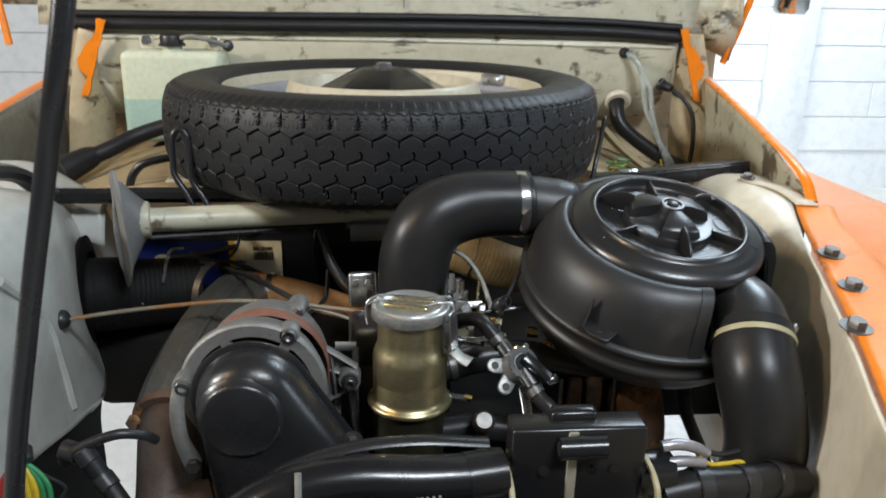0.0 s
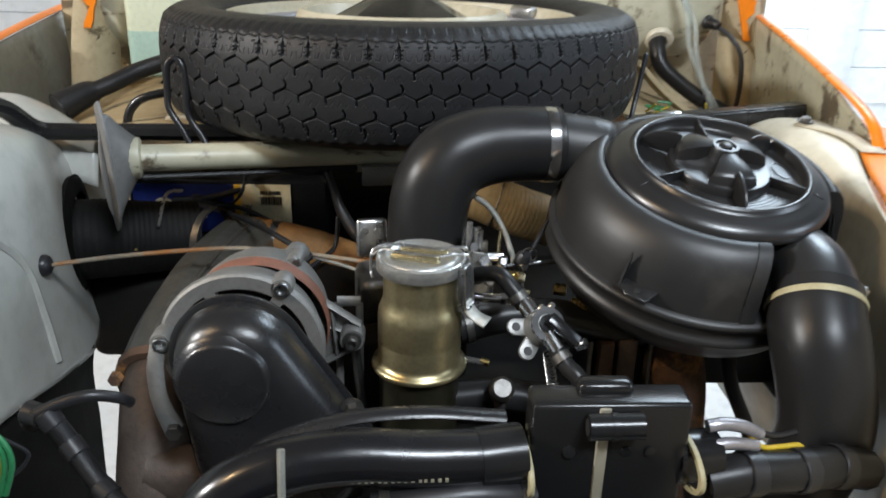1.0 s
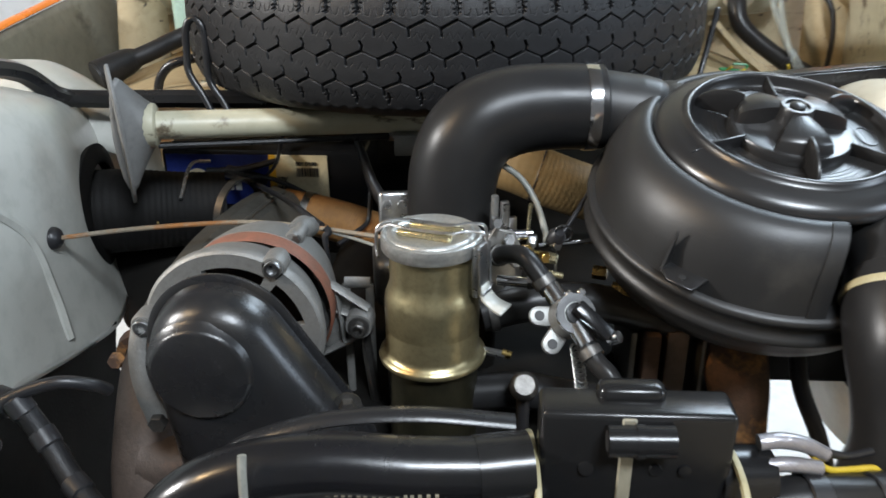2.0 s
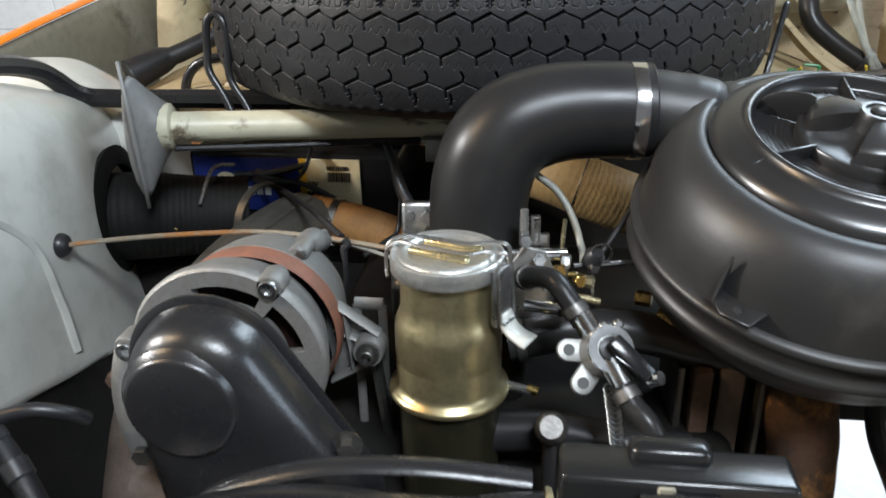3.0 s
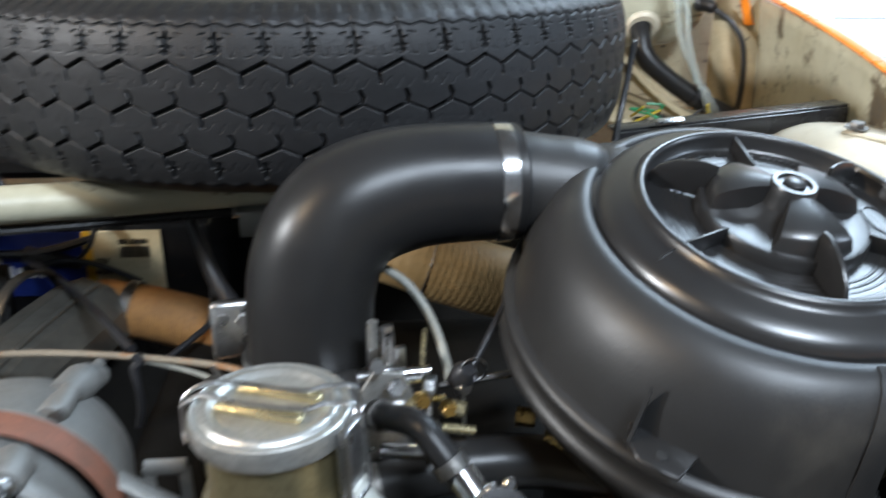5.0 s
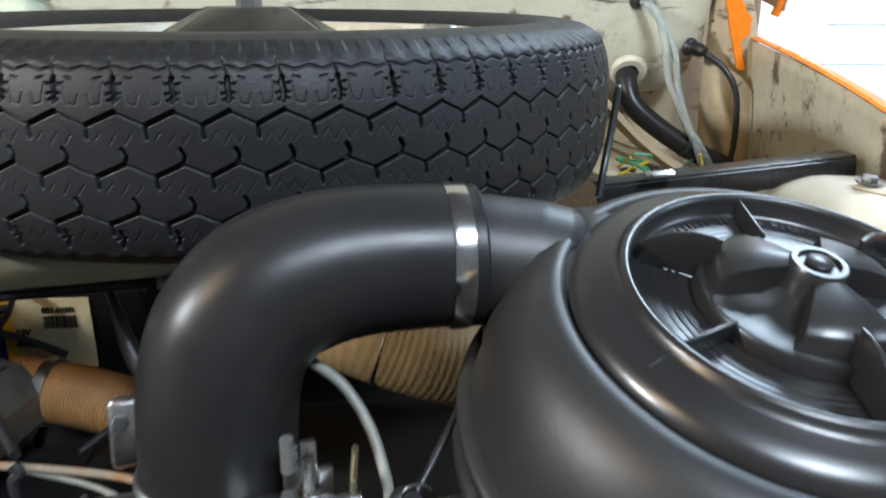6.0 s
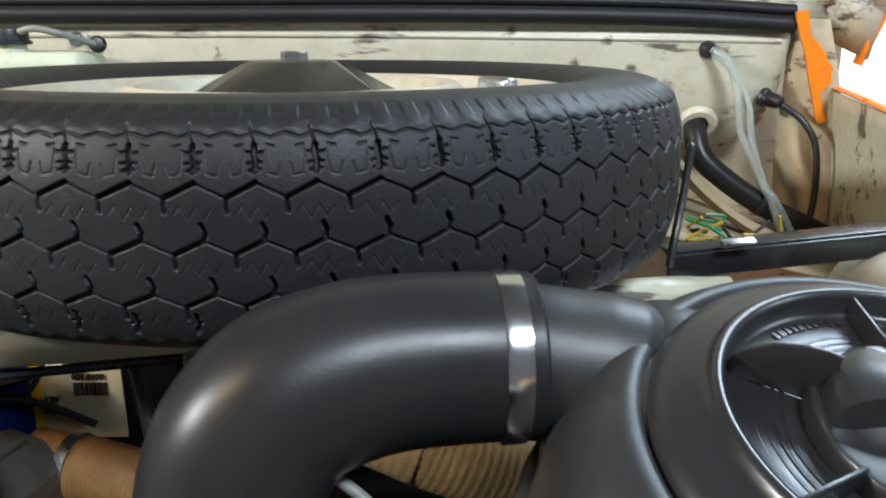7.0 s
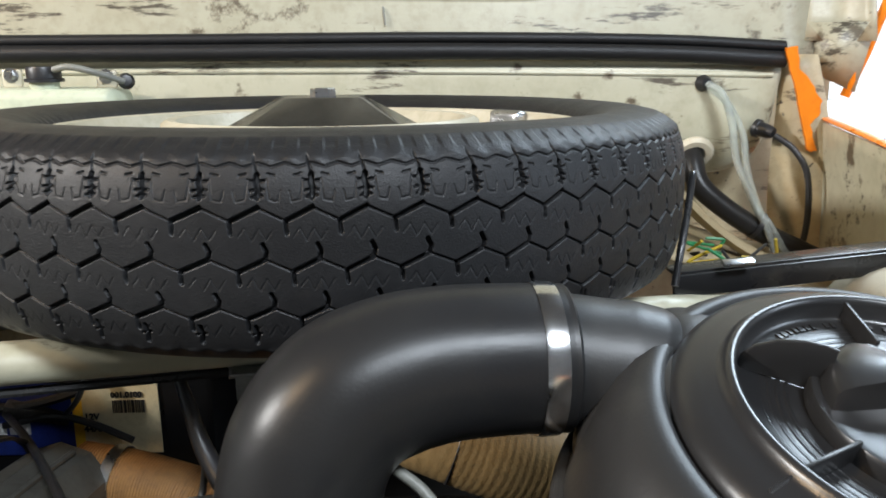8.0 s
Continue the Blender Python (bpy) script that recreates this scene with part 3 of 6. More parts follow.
def tyre_mesh():
    """Tread with three stepped grooves, hooked ticks, ragged shoulder slots and fine sipes, over a turned carcass."""
    prof = [(-0.038, 0.2035), (-0.046, 0.2070), (-0.053, 0.2140), (-0.0575, 0.2260), (-0.0590, 0.2400), (-0.0570, 0.2520), (-0.0525, 0.2620), (-0.0475, 0.2685)]
    n_tread = 196
    for k in range(1, n_tread):
        v = -0.0470 + 0.094 * k / n_tread
        prof.append((v, TYRE_R - 0.0075 * (abs(v) / 0.047) ** 3.2))
    prof += [(0.0475, 0.2685), (0.0490, 0.2670), (0.0508, 0.2648), (0.0525, 0.2620), (0.0540, 0.2590), (0.0553, 0.2560), (0.0566, 0.2525), (0.0578, 0.2480), (0.0585, 0.2440),
             (0.0589, 0.2390), (0.0588, 0.2340), (0.0583, 0.2290), (0.0574, 0.2245), (0.0560, 0.2200), (0.0540, 0.2150), (0.0512, 0.2105), (0.0478, 0.2070), (0.0440, 0.2048), (0.0405, 0.2038)]
    prof = np.array(prof)
    ang = np.concatenate([np.linspace(math.pi * 0.98, math.pi * 2.02, 2400), np.linspace(math.pi * 2.02, math.pi * 2.98, 160)[1:-1]])
    A, K = np.meshgrid(ang, np.arange(len(prof)), indexing="ij")
    v, r = prof[K, 0], prof[K, 1].copy()
    L = 2 * math.pi * TYRE_R / PITCHES
    # neighbouring blocks differ a little in length
    turn = (A - math.radians(PHASE)) / (2 * math.pi) * PITCHES
    turn = turn + 0.05 * np.sin(turn * 2 * math.pi / 5)
    ph = turn % 1.0
    u = ph * L
    cut = np.zeros_like(r)
    def seg(p0, p1, half, depth, soft=0.00035):
        q = np.zeros_like(r)
        for sh in (-L, 0, L):
            dx, dy = p1[0] - p0[0], p1[1] - p0[1]
            t = np.clip(((u - p0[0] - sh) * dx + (v - p0[1]) * dy) / (dx * dx + dy * dy), 0, 1)
            d = np.hypot(u - p0[0] - sh - t * dx, v - p0[1] - t * dy)
            q = np.maximum(q, depth * np.clip((half - d) / soft + 0.5, 0, 1))
        return q
    def line(pts, half, depth):
        nonlocal cut
        for a, b in zip(pts, pts[1:]):
            cut = np.maximum(cut, seg(a, b, half, depth))
    for i, (hi, lo) in enumerate(((0.0253, 0.0190), (0.0008, -0.0052), (-0.0233, -0.0290))):
        o = 0.105 * L * i
        line([(o - 0.5 * L, lo), (o, hi)], 0.00100, 0.0052)
        line([(o, hi), (o + 0.5 * L, lo)], 0.00042, 0.0022)
        line([(o + 0.5 * L, lo), (o + 0.5 * L + 0.0004, lo - 0.0058)], 0.00090, 0.0046)
        if i:
            line([(o, hi), (o + 0.0008, hi + 0.0035), (o - 0.0008, hi + 0.0070)], 0.00095, 0.0048)
        # fine sipes like a flat W in the rib below
        m = lo - 0.0062
        line([(o - 0.36 * L, m - 0.001), (o - 0.24 * L, m + 0.0032), (o - 0.12 * L, m - 0.0030), (o + 0.02 * L, m + 0.0030), (o + 0.14 * L, m - 0.0028), (o + 0.26 * L, m + 0.002)], 0.00022, 0.00042)
    # the lower shoulder: short ragged ticks
    o = -0.15 * L
    line([(o, -0.0330), (o + 0.0006, -0.0375), (o - 0.0004, -0.0420)], 0.0010, 0.0042)
    line([(o - 0.0022, -0.0375), (o + 0.0024, -0.0365)], 0.00045, 0.0020)
    # the upper shoulder: a ragged slot with side teeth, and a U of fine sipes on both sides
    line([(0.0, 0.0300), (0.0005, 0.0335), (-0.0004, 0.0370), (0.0, 0.0400)], 0.00125, 0.0050)
    line([(0.0, 0.0400), (-0.0006, 0.0435), (-0.0022, 0.0475)], 0.00050, 0.0022)
    for w, z, e in ((0.0036, 0.0372, 0.0006), (0.0034, 0.0338, -0.0008), (0.0026, 0.0312, -0.0012)):
        line([(-w, z + e), (0.0, z), (w, z + e * 0.5)], 0.00042, 0.0022)
    for sx in (-1, 1):
        line([(sx * 0.0046, 0.0385), (sx * 0.0052, 0.0330), (sx * 0.0060, 0.0288), (sx * 0.0100, 0.0280), (sx * 0.0112, 0.0330)], 0.00026, 0.0006)
        line([(sx * 0.0052, 0.0405), (sx * 0.0085, 0.0398)], 0.00040, 0.0012)
    # a wavy cut where tread and sidewall meet
    wave = [(k / 8 * L, 0.0445 + 0.0010 * math.cos(k * math.pi / 2)) for k in range(9)]
    line(wave, 0.00042, 0.0013)
    scal = 0.0007 * np.sin(ph * 4 * math.pi) * np.exp(-((np.abs(v) - 0.0478) / 0.0016) ** 2)
    r = r - np.where(np.abs(v) < 0.0476, cut, 0) + scal
    # turned rings and shallow ribs on the upper sidewall
    on_wall = (v > 0.0495) & (prof[K, 1] < 0.2655)
    rr = prof[K, 1]
    ring = 0.0006 * np.exp(-((rr - 0.2330) / 0.0012) ** 2) + 0.0007 * np.exp(-((rr - 0.2560) / 0.0010) ** 2) + 0.0005 * np.exp(-((rr - 0.2190) / 0.0009) ** 2)
    ribs = 0.0004 * np.clip(np.sin(ph * 4 * math.pi) * 3, -1, 1) * ((rr > 0.2575) & (rr < 0.2645))
    z = v + np.where(on_wall, ring + ribs, 0)
    co = np.stack([r * np.cos(A), r * np.sin(A), z], -1)
    na, nk = A.shape
    i0 = (np.arange(na)[:, None] * nk + np.arange(nk - 1)[None]).ravel()
    i1 = (((np.arange(na) + 1) % na)[:, None] * nk + np.arange(nk - 1)[None]).ravel()
    faces = np.stack([i0, i1, i1 + 1, i0 + 1], -1)
    me = bpy.data.meshes.new("tyre")
    me.vertices.add(na * nk)
    me.vertices.foreach_set("co", co.reshape(-1))
    me.loops.add(len(faces) * 4)
    me.loops.foreach_set("vertex_index", faces.reshape(-1))
    me.polygons.add(len(faces))
    me.polygons.foreach_set("loop_start", np.arange(len(faces)) * 4)
    me.polygons.foreach_set("use_smooth", np.ones(len(faces), bool))
    me.update(calc_edges=True)
    me.materials.append(RUBBER)
    return me


def spare_wheel():
    ob = thing("spare_wheel", WC - V((0, 0, HALF)), "spare wheel, black zigzag tread tyre on cream steel rim, lying flat", "spare wheel")
    t = new("tyre", tyre_mesh())
    t.parent, t.matrix_basis = ob, Matrix.Translation(-BASE[ob]) @ TM
    tagged(t, "black rubber tyre with zigzag grooves")
    part("rim_edge", lathe(B(), [(0.2045, 0.0585), (0.2055, 0.0625), (0.2040, 0.0648), (0.2010, 0.0635), (0.1985, 0.057), (0.196, 0.052)], WM, 96), RIM, ob, "cream painted rim edge")
    part("rim_well", lathe(B(), [(0.196, 0.052), (0.188, 0.050), (0.184, 0.044), (0.178, 0.026), (0.172, 0.022), (0.160, 0.020), (0.150, 0.022)], WM, 96), WELL, ob, "grey inner rim")
    prof = [(0.151, 0.0215), (0.134, 0.036), (0.126, 0.054), (0.1225, 0.0655), (0.118, 0.0685), (0.112, 0.0675), (0.107, 0.060), (0.098, 0.049), (0.06, 0.046), (0.0, 0.046)]
    part("wheel_disc", lathe(B(), prof, WM, 72), RIM, ob, "cream painted wheel disc with raised ring")
    # clamp cone: a dark faceted pyramid with a nut
    cone = part("clamp_cone", lathe(B(), [(0.096, 0.047), (0.094, 0.052), (0.036, 0.0825), (0.033, 0.0835), (0.0, 0.0835)], WM @ pose(0, 0, 0, 0, 0, 18), 7), CLOTH_BLACK, ob, "black faceted clamp cone", sharp=20)
    part("clamp_nut", lathe(B(), [(0.010, 0.083), (0.010, 0.089), (0.009, 0.090), (0, 0.090)], WM, 6), STEEL, cone)
    w = part("balance_weight", box(B(), 0.040, 0.016, 0.016, WM @ pose(0.160, 0.108, 0.058, 0, 0, -55), 0.005, 3), STEEL, ob, "grey wheel balance weight")
    return ob


WELL = mat("grey_wheel_paint", (0.27, 0.27, 0.29), 0.36, second=(0.20, 0.20, 0.21), scale=9, bump=0.2, bump_scale=250, stain=(0.16, 0.10, 0.05), stain_scale=22, stain_cut=0.62, soft=0.1)
CLOTH_BLACK = mat("smooth_black_cone", (0.06, 0.06, 0.065), 0.16, 0.9, second=(0.045, 0.045, 0.05), scale=20, bump=0.1, rough_var=0.05)
spare_wheel()


def cradle_hook(name, pts, r=0.0035):
    ob = thing(name, pts[0], "black bent steel rod hook holding the tyre", "rod hook", "tyre hooks")
    part("rod", tube(B(), pts, r, 10, 10), BLACK_PAINT, ob)
    return ob


cradle_hook("tyre_hook", [(-0.205, 0.272, 0.852), (-0.213, 0.277, 0.867), (-0.226, 0.282, 0.888), (-0.2265, 0.285, 0.915), (-0.2285, 0.288, 0.934), (-0.2365, 0.290, 0.9415), (-0.2440, 0.289, 0.934), (-0.2455, 0.286, 0.910), (-0.244, 0.282, 0.893), (-0.232, 0.277, 0.874), (-0.222, 0.272, 0.855)])
cradle_hook("tyre_hook", [(0.252, 0.385, 0.855), (0.258, 0.395, 0.880), (0.267, 0.412, 0.905), (0.276, 0.432, 0.930), (0.279, 0.440, 0.928), (0.280, 0.446, 0.918)], 0.003)

# ---- cross beam in front of the wheel ----
# Dark grey holds the flange's shaded side; the brown stain is rust.
FLANGE = mat("shaded_rusty_flange", (0.17, 0.17, 0.165), 0.5, second=(0.12, 0.12, 0.115), scale=14, bump=0.3, bump_scale=250, stain=(0.16, 0.09, 0.045), stain_scale=32, stain_cut=0.6, soft=0.08)
beam = thing("cross_beam", (-0.1, 0.27, 0.83), "pale painted tubular cross beam with a chipped end flange", "cross beam")
part("beam_tube", tube(B(), [(-0.262, 0.231, 0.8572), (-0.10, 0.281, 0.8495), (0.0, 0.312, 0.8448), (0.30, 0.405, 0.831)], 0.0140, 20, 6, flat=0.9), CREAM, beam)
part("collar", lathe(B(), [(0.0, -0.003), (0.019, -0.003), (0.020, 0.0), (0.0195, 0.006), (0.017, 0.008), (0.0, 0.008)], aim((-0.268, 0.230, 0.8575), (1, 0.25, -0.03)), 24), CREAM, beam)
fm = aim((-0.2865, 0.2080, 0.8525), (0.87, 0.49, 0.04), (0, 0, 1))
part("flange_plate", plate(B(), [(0.062, 0.0), (0.066, 0.012), (0.052, 0.022), (0.02, 0.030), (-0.03, 0.030), (-0.055, 0.012), (-0.062, 0.0), (-0.058, -0.006), (0.0, -0.012), (0.058, -0.006)], 0.003, fm, 0.0006), FLANGE, beam, "chipped flat flange plate with rusty edges")
rows = []
for k in range(17):
    a = 2 * math.pi * k / 16
    c, s = math.cos(a), math.sin(a)
    ring = []
    for t in (0.0, 0.25, 0.5, 0.75, 1.0):
        w = t ** 1.25
        ry, rz = 0.017 - 0.007 * w, 0.0175 + 0.034 * w
        ring.append((-0.265 - 0.0185 * t + 0.006 * w * c, 0.230 - 0.018 * w + ry * c, 0.8575 - 0.005 * w + rz * s))
    rows.append(ring)
part("flange_trumpet", sheet(B(), rows, 1, 2), FLANGE, beam, "flared end with shade in its grey", solid=0.002)
strip = thing("beam_under_rod", (-0.1, 0.28, 0.82), "thin dark rod under the cross beam", "rod")
part("rod", tube(B(), [(-0.262, 0.2305, 0.8385), (-0.10, 0.2802, 0.8324), (-0.02, 0.3047, 0.8295)], 0.0030, 8, 4), BLACK_PAINT, strip)
part("rod_end", tube(B(), [(-0.0595, 0.2926, 0.8309), (-0.032, 0.3010, 0.8299)], 0.0045, 10, 1), STEEL, strip)

tabb = thing("beam_tab", (-0.03, 0.29, 0.815), "pale steel bracket tab below the cross beam", "bracket")
part("tab_plate", box(B(), 0.045, 0.004, 0.022, pose(-0.032, 0.290, 0.824, 0, 0, 6), 0.0015), ALU_BRIGHT, tabb)
part("tab_fold", box(B(), 0.045, 0.014, 0.003, pose(-0.032, 0.282, 0.836, 0, 0, 6), 0.001), ALU_BRIGHT, tabb)

# ---- battery under the beam ----
bat = thing("battery", (-0.24, 0.47, 0.55), "black car battery with blue and cream printed labels", "battery")
part("case", box(B(), 0.24, 0.13, 0.17, pose(-0.225, 0.4905, 0.69), 0.006), PLASTIC, bat)
part("blue_label", box(B(), 0.123, 0.0012, 0.062, pose(-0.2780, 0.4247, 0.7375), 0.0004, 1), LABEL_BLUE, bat)
part("cream_label", box(B(), 0.062, 0.0012, 0.062, pose(-0.1795, 0.4247, 0.7375), 0.0004, 1), LABEL_CREAM, bat)
part("yellow_stripe", box(B(), 0.0085, 0.0014, 0.062, pose(-0.2135, 0.4246, 0.7375), 0.0004, 1), LABEL_YELLOW, bat)


def writing(text, size, at, material, parent, rot=(90, 0, 0), bold=0.0):
    cu = bpy.data.curves.new("writing", "FONT")
    cu.body, cu.size, cu.extrude, cu.offset = text, size, 0.0003, bold
    ob = new("writing", cu)
    dg = bpy.context.evaluated_depsgraph_get()
    me = bpy.data.meshes.new_from_object(ob.evaluated_get(dg))
    bpy.data.objects.remove(ob)
    me.materials.append(material)
    o = new("writing", me)
    o.parent = parent
    o.matrix_basis = Matrix.Translation(-BASE[parent]) @ pose(*at, *rot)
    return o


writing("001.0100", 0.0066, (-0.1860, 0.4236, 0.7560), INK, bat, bold=0.0002)
writing("12V", 0.0075, (-0.2085, 0.4236, 0.7370), INK, bat, bold=0.0002)
writing("44Ah", 0.0075, (-0.2095, 0.4236, 0.7265), INK, bat, bold=0.0002)
bm = B()
bx, rnd = -0.185, random.Random(4)
while bx < -0.159:
    w = rnd.choice((0.0005, 0.0008, 0.0013))
    box(bm, w, 0.0004, 0.011, pose(bx, 0.4238, 0.7480))
    bx += w + rnd.choice((0.0006, 0.0009))
part("barcode", bm, INK, bat)
bm = lathe(B(), [(0, 0), (0.014, 0), (0.014, 0.0005), (0, 0.0005)], aim((-0.303, 0.4239, 0.7375), (0, -1, 0)), 20)
part("logo_shape", bm, LABEL_CREAM, bat)
bm = B()
for i in range(4):
    box(bm, 0.007, 0.0005, 0.010 if i else 0.013, pose(-0.284 + i * 0.0095, 0.4238, 0.7300))
part("logo_bar", bm, WHITE_INK, bat)
# ---- air filter housing ----
FN = V((0.054, -0.272, 0.961)).normalized()
FA = aim((0.2305, 0.0620, 0.9098), FN)  # the lid's axis at the height of its raised ring
FB = aim((0.2344, 0.0705, 0.9067), FN) @ pose(-0.0115, -0.0145, 0)  # the housing's own axis


def filter_housing():
    ob = thing("air_filter_housing", (0.23, 0.08, 0.78), "round black plastic air filter housing with a star-shaped lid nut", "air filter")
    # upper skirt, open where the inlet spout comes out, over a full lower bowl
    # its shoulder starts round the lid's groove and widens to the housing's own, slightly shifted axis
    prof = [(0.0856, -0.0150, 0), (0.0862, -0.0132, 0), (0.0870, -0.0114, 0), (0.0894, -0.0102, 0), (0.0934, -0.0102, 0.1), (0.0975, -0.0122, 0.3), (0.1012, -0.0170, 0.55), (0.1042, -0.0245, 0.8), (0.1066, -0.0350, 1), (0.1088, -0.0465, 1), (0.1108, -0.0555, 1), (0.1075, -0.0555, 1), (0.1040, -0.0400, 1), (0.0985, -0.0250, 0.6), (0.0856, -0.0190, 0)]

    def shoulder(rows, start, sweep, seg):
        bm, rings = B(), []
        for k in range(seg + 1):
            a = radians(start + sweep * k / seg)
            c, n = math.cos(a), math.sin(a)
            rings.append([bm.verts.new((FA @ V((r * c, r * n, z))).lerp(FB @ V((r * c, r * n, z)), w)) for r, z, w in rows])
        for p, q in zip(rings, rings[1:]):
            for k in range(len(rows)):
                j = (k + 1) % len(rows)
                bm.faces.new((p[k], p[j], q[j], q[k]))
        for ring in (rings[0], rings[-1]):
            bm.faces.new(ring)
        bmesh.ops.recalc_face_normals(bm, faces=bm.faces[:])
        return bm
    part("skirt", shoulder(prof, -12, 288, 120), SKIRT_PLASTIC, ob, sharp=65)
    # the thicker hem at both ends of the skirt
    for a in (-89.5, -12.5):
        hem = [(r + 0.0010, z + 0.0006, w) for r, z, w in prof[3:11]]
        part("skirt_hem", shoulder(hem + [(0.1075, -0.0555, 1), (0.102, -0.04, 1), (0.0885, -0.0140, 0)], a, 6, 6), SKIRT_PLASTIC, ob, sharp=65)
    # two worn rims round the joint of skirt and bowl
    prof = [(0.0, -0.0530), (0.106, -0.0535), (0.1112, -0.0545), (0.1140, -0.0556), (0.1154, -0.0572), (0.1156, -0.0592), (0.1142, -0.0610), (0.1128, -0.0630), (0.1122, -0.0665), (0.1126, -0.0695), (0.1142, -0.0712), (0.1156, -0.0732), (0.1154, -0.0756), (0.1136, -0.0778), (0.1110, -0.0810), (0.1078, -0.0880), (0.1020, -0.0980), (0.088, -0.1060), (0.0, -0.1080)]
    part("bowl", lathe(B(), prof, FB, 120), SKIRT_PLASTIC, ob, sharp=70)
    # Inner wall coloured near-black for the shade inside the open skirt.
    part("core", lathe(B(), [(0.0, -0.012), (0.062, -0.012), (0.062, -0.069), (0.0, -0.069)], FA, 48), DARK, ob, "inner wall, near-black for the shade inside")
    prof = [(0.080, -0.0200), (0.0855, -0.0165), (0.0860, -0.0140), (0.0856, -0.0116), (0.0848, -0.0098), (0.0836, -0.0080), (0.0810, -0.0058), (0.0760, -0.0038), (0.0715, -0.0024), (0.0695, -0.0014), (0.0686, 0.0004), (0.0675, 0.0016), (0.0660, 0.0019), (0.0647, 0.0012), (0.0640, -0.0008), (0.0632, -0.0062), (0.0615, -0.0076), (0.050, -0.0082), (0.0, -0.0084)]
    lid = part("lid", lathe(B(), prof, FA, 128), FILTER_PLASTIC, ob, sharp=60)
    # fine turned rings on the sunk floor
    for r in (0.0455, 0.0485, 0.0515, 0.0545):
        part("turned_ring", lathe(B(), [(r - 0.0010, -0.0083), (r - 0.0004, -0.00795), (r + 0.0004, -0.00795), (r + 0.0010, -0.0083)], FA, 72), FILTER_PLASTIC, lid)
    # a ring of moulded marks, too small to read
    bm = B()
    for k in range(30):
        a = 38 + k * 3.0
        if k % 8 != 5 and abs(a - 89) > 3:
            box(bm, 0.0030, 0.0015 if k % 3 else 0.0023, 0.0010, FA @ pose(0, 0, 0, 0, 0, a) @ pose(0.0585, 0, -0.0076), 0)
    tagged(part("moulded_marks", bm, FILTER_PLASTIC, lid), kind="stuff")
    # an oval moulded badge on the floor
    m = FA @ pose(0, 0, 0, 0, 0, 3) @ pose(0.0520, 0, -0.0080) @ Matrix.Diagonal((0.55, 1.0, 1.0, 1.0))
    part("moulded_badge", lathe(B(), [(0.0100, 0.0), (0.0104, 0.0007), (0.0112, 0.0007), (0.0116, 0.0)], m, 32), FILTER_PLASTIC, lid)
    # three low webs that run on under the ring, and three tall sails between them
    for a in (89, -154, -31):
        m = FA @ pose(0, 0, 0, 0, 0, a)
        part("web", box(B(), 0.028, 0.0016, 0.0085, m @ pose(0.0515, 0, -0.0040), 0.0005), FILTER_PLASTIC, lid)
        if a != 89:
            part("web_end", box(B(), 0.0095, 0.0012, 0.0012, m @ pose(0.0735, 0, -0.0031, 0, 17, 0), 0.0003, 1), FILTER_PLASTIC, lid)
    for a in (-91, 151, 33):
        m = FA @ pose(0, 0, 0, 0, 0, a) @ pose(0, 0.0010, 0, 90, 0, 0)
        part("sail", plate(B(), [(0.033, -0.0078), (0.0635, -0.0078), (0.0632, -0.0020), (0.0595, 0.0035), (0.0525, 0.0082), (0.0440, 0.0110), (0.0375, 0.0118), (0.033, 0.0112)], 0.0022, m, 0.0007), FILTER_PLASTIC, lid)
    nut = part("lid_nut", lathe(B(), [(0.0395, -0.0082), (0.0393, -0.0030), (0.0385, -0.0016), (0.0365, -0.0012), (0.0300, -0.0016), (0.0180, -0.0004), (0.0120, 0.0030), (0.0108, 0.0090), (0.0104, 0.0128), (0.0098, 0.0138), (0.0078, 0.0138), (0.0072, 0.0122), (0.0, 0.0122)], FA, 56), FILTER_PLASTIC, lid)
    for a in (-91, 29, 149):
        m = FA @ pose(0, 0, 0, 0, 0, a)
        bm = B()
        low, high = [], []
        n = 12
        for k in range(n + 1):
            t = radians(-33 + 66 * k / n)
            w = radians(-29 + 58 * k / n)
            rise = 0.0012 * (1 - (2 * k / n - 1) ** 2)
            low.append([bm.verts.new(m @ V((r * math.cos(t), r * math.sin(t), -0.004))) for r in (0.008, 0.021, 0.031, 0.0352, 0.0362)])
            high.append([bm.verts.new(m @ V((r * math.cos(w), r * math.sin(w), z + rise))) for r, z in ((0.008, 0.0118), (0.019, 0.0105), (0.0290, 0.0078), (0.0330, 0.0058), (0.0345, 0.0040))])
        for k in range(n):
            for q in range(4):
                bm.faces.new((high[k][q], high[k + 1][q], high[k + 1][q + 1], high[k][q + 1]))
            bm.faces.new((high[k][4], high[k + 1][4], low[k + 1][4], low[k][4]))
        for k in (0, n):
            for q in range(4):
                bm.faces.new((high[k][q], high[k][q + 1], low[k][q + 1], low[k][q]))
        part("grip_lobe", bm, FILTER_PLASTIC, nut, sharp=32)
    part("nut_bolt", lathe(B(), [(0.0050, 0.0120), (0.0050, 0.0140), (0.0038, 0.0148), (0.0, 0.0150)], FA, 24), FILTER_PLASTIC, nut)
    # inlet spout towards the lower elbow
    part("inlet_spout", tube(B(), [(0.262, 0.055, 0.855), (0.274, 0.020, 0.850), (0.2775, -0.012, 0.8445), (0.2715, -0.041, 0.8285)], [0.0255, 0.028, 0.0298, 0.0312], 36, 8), FILTER_PLASTIC, ob)
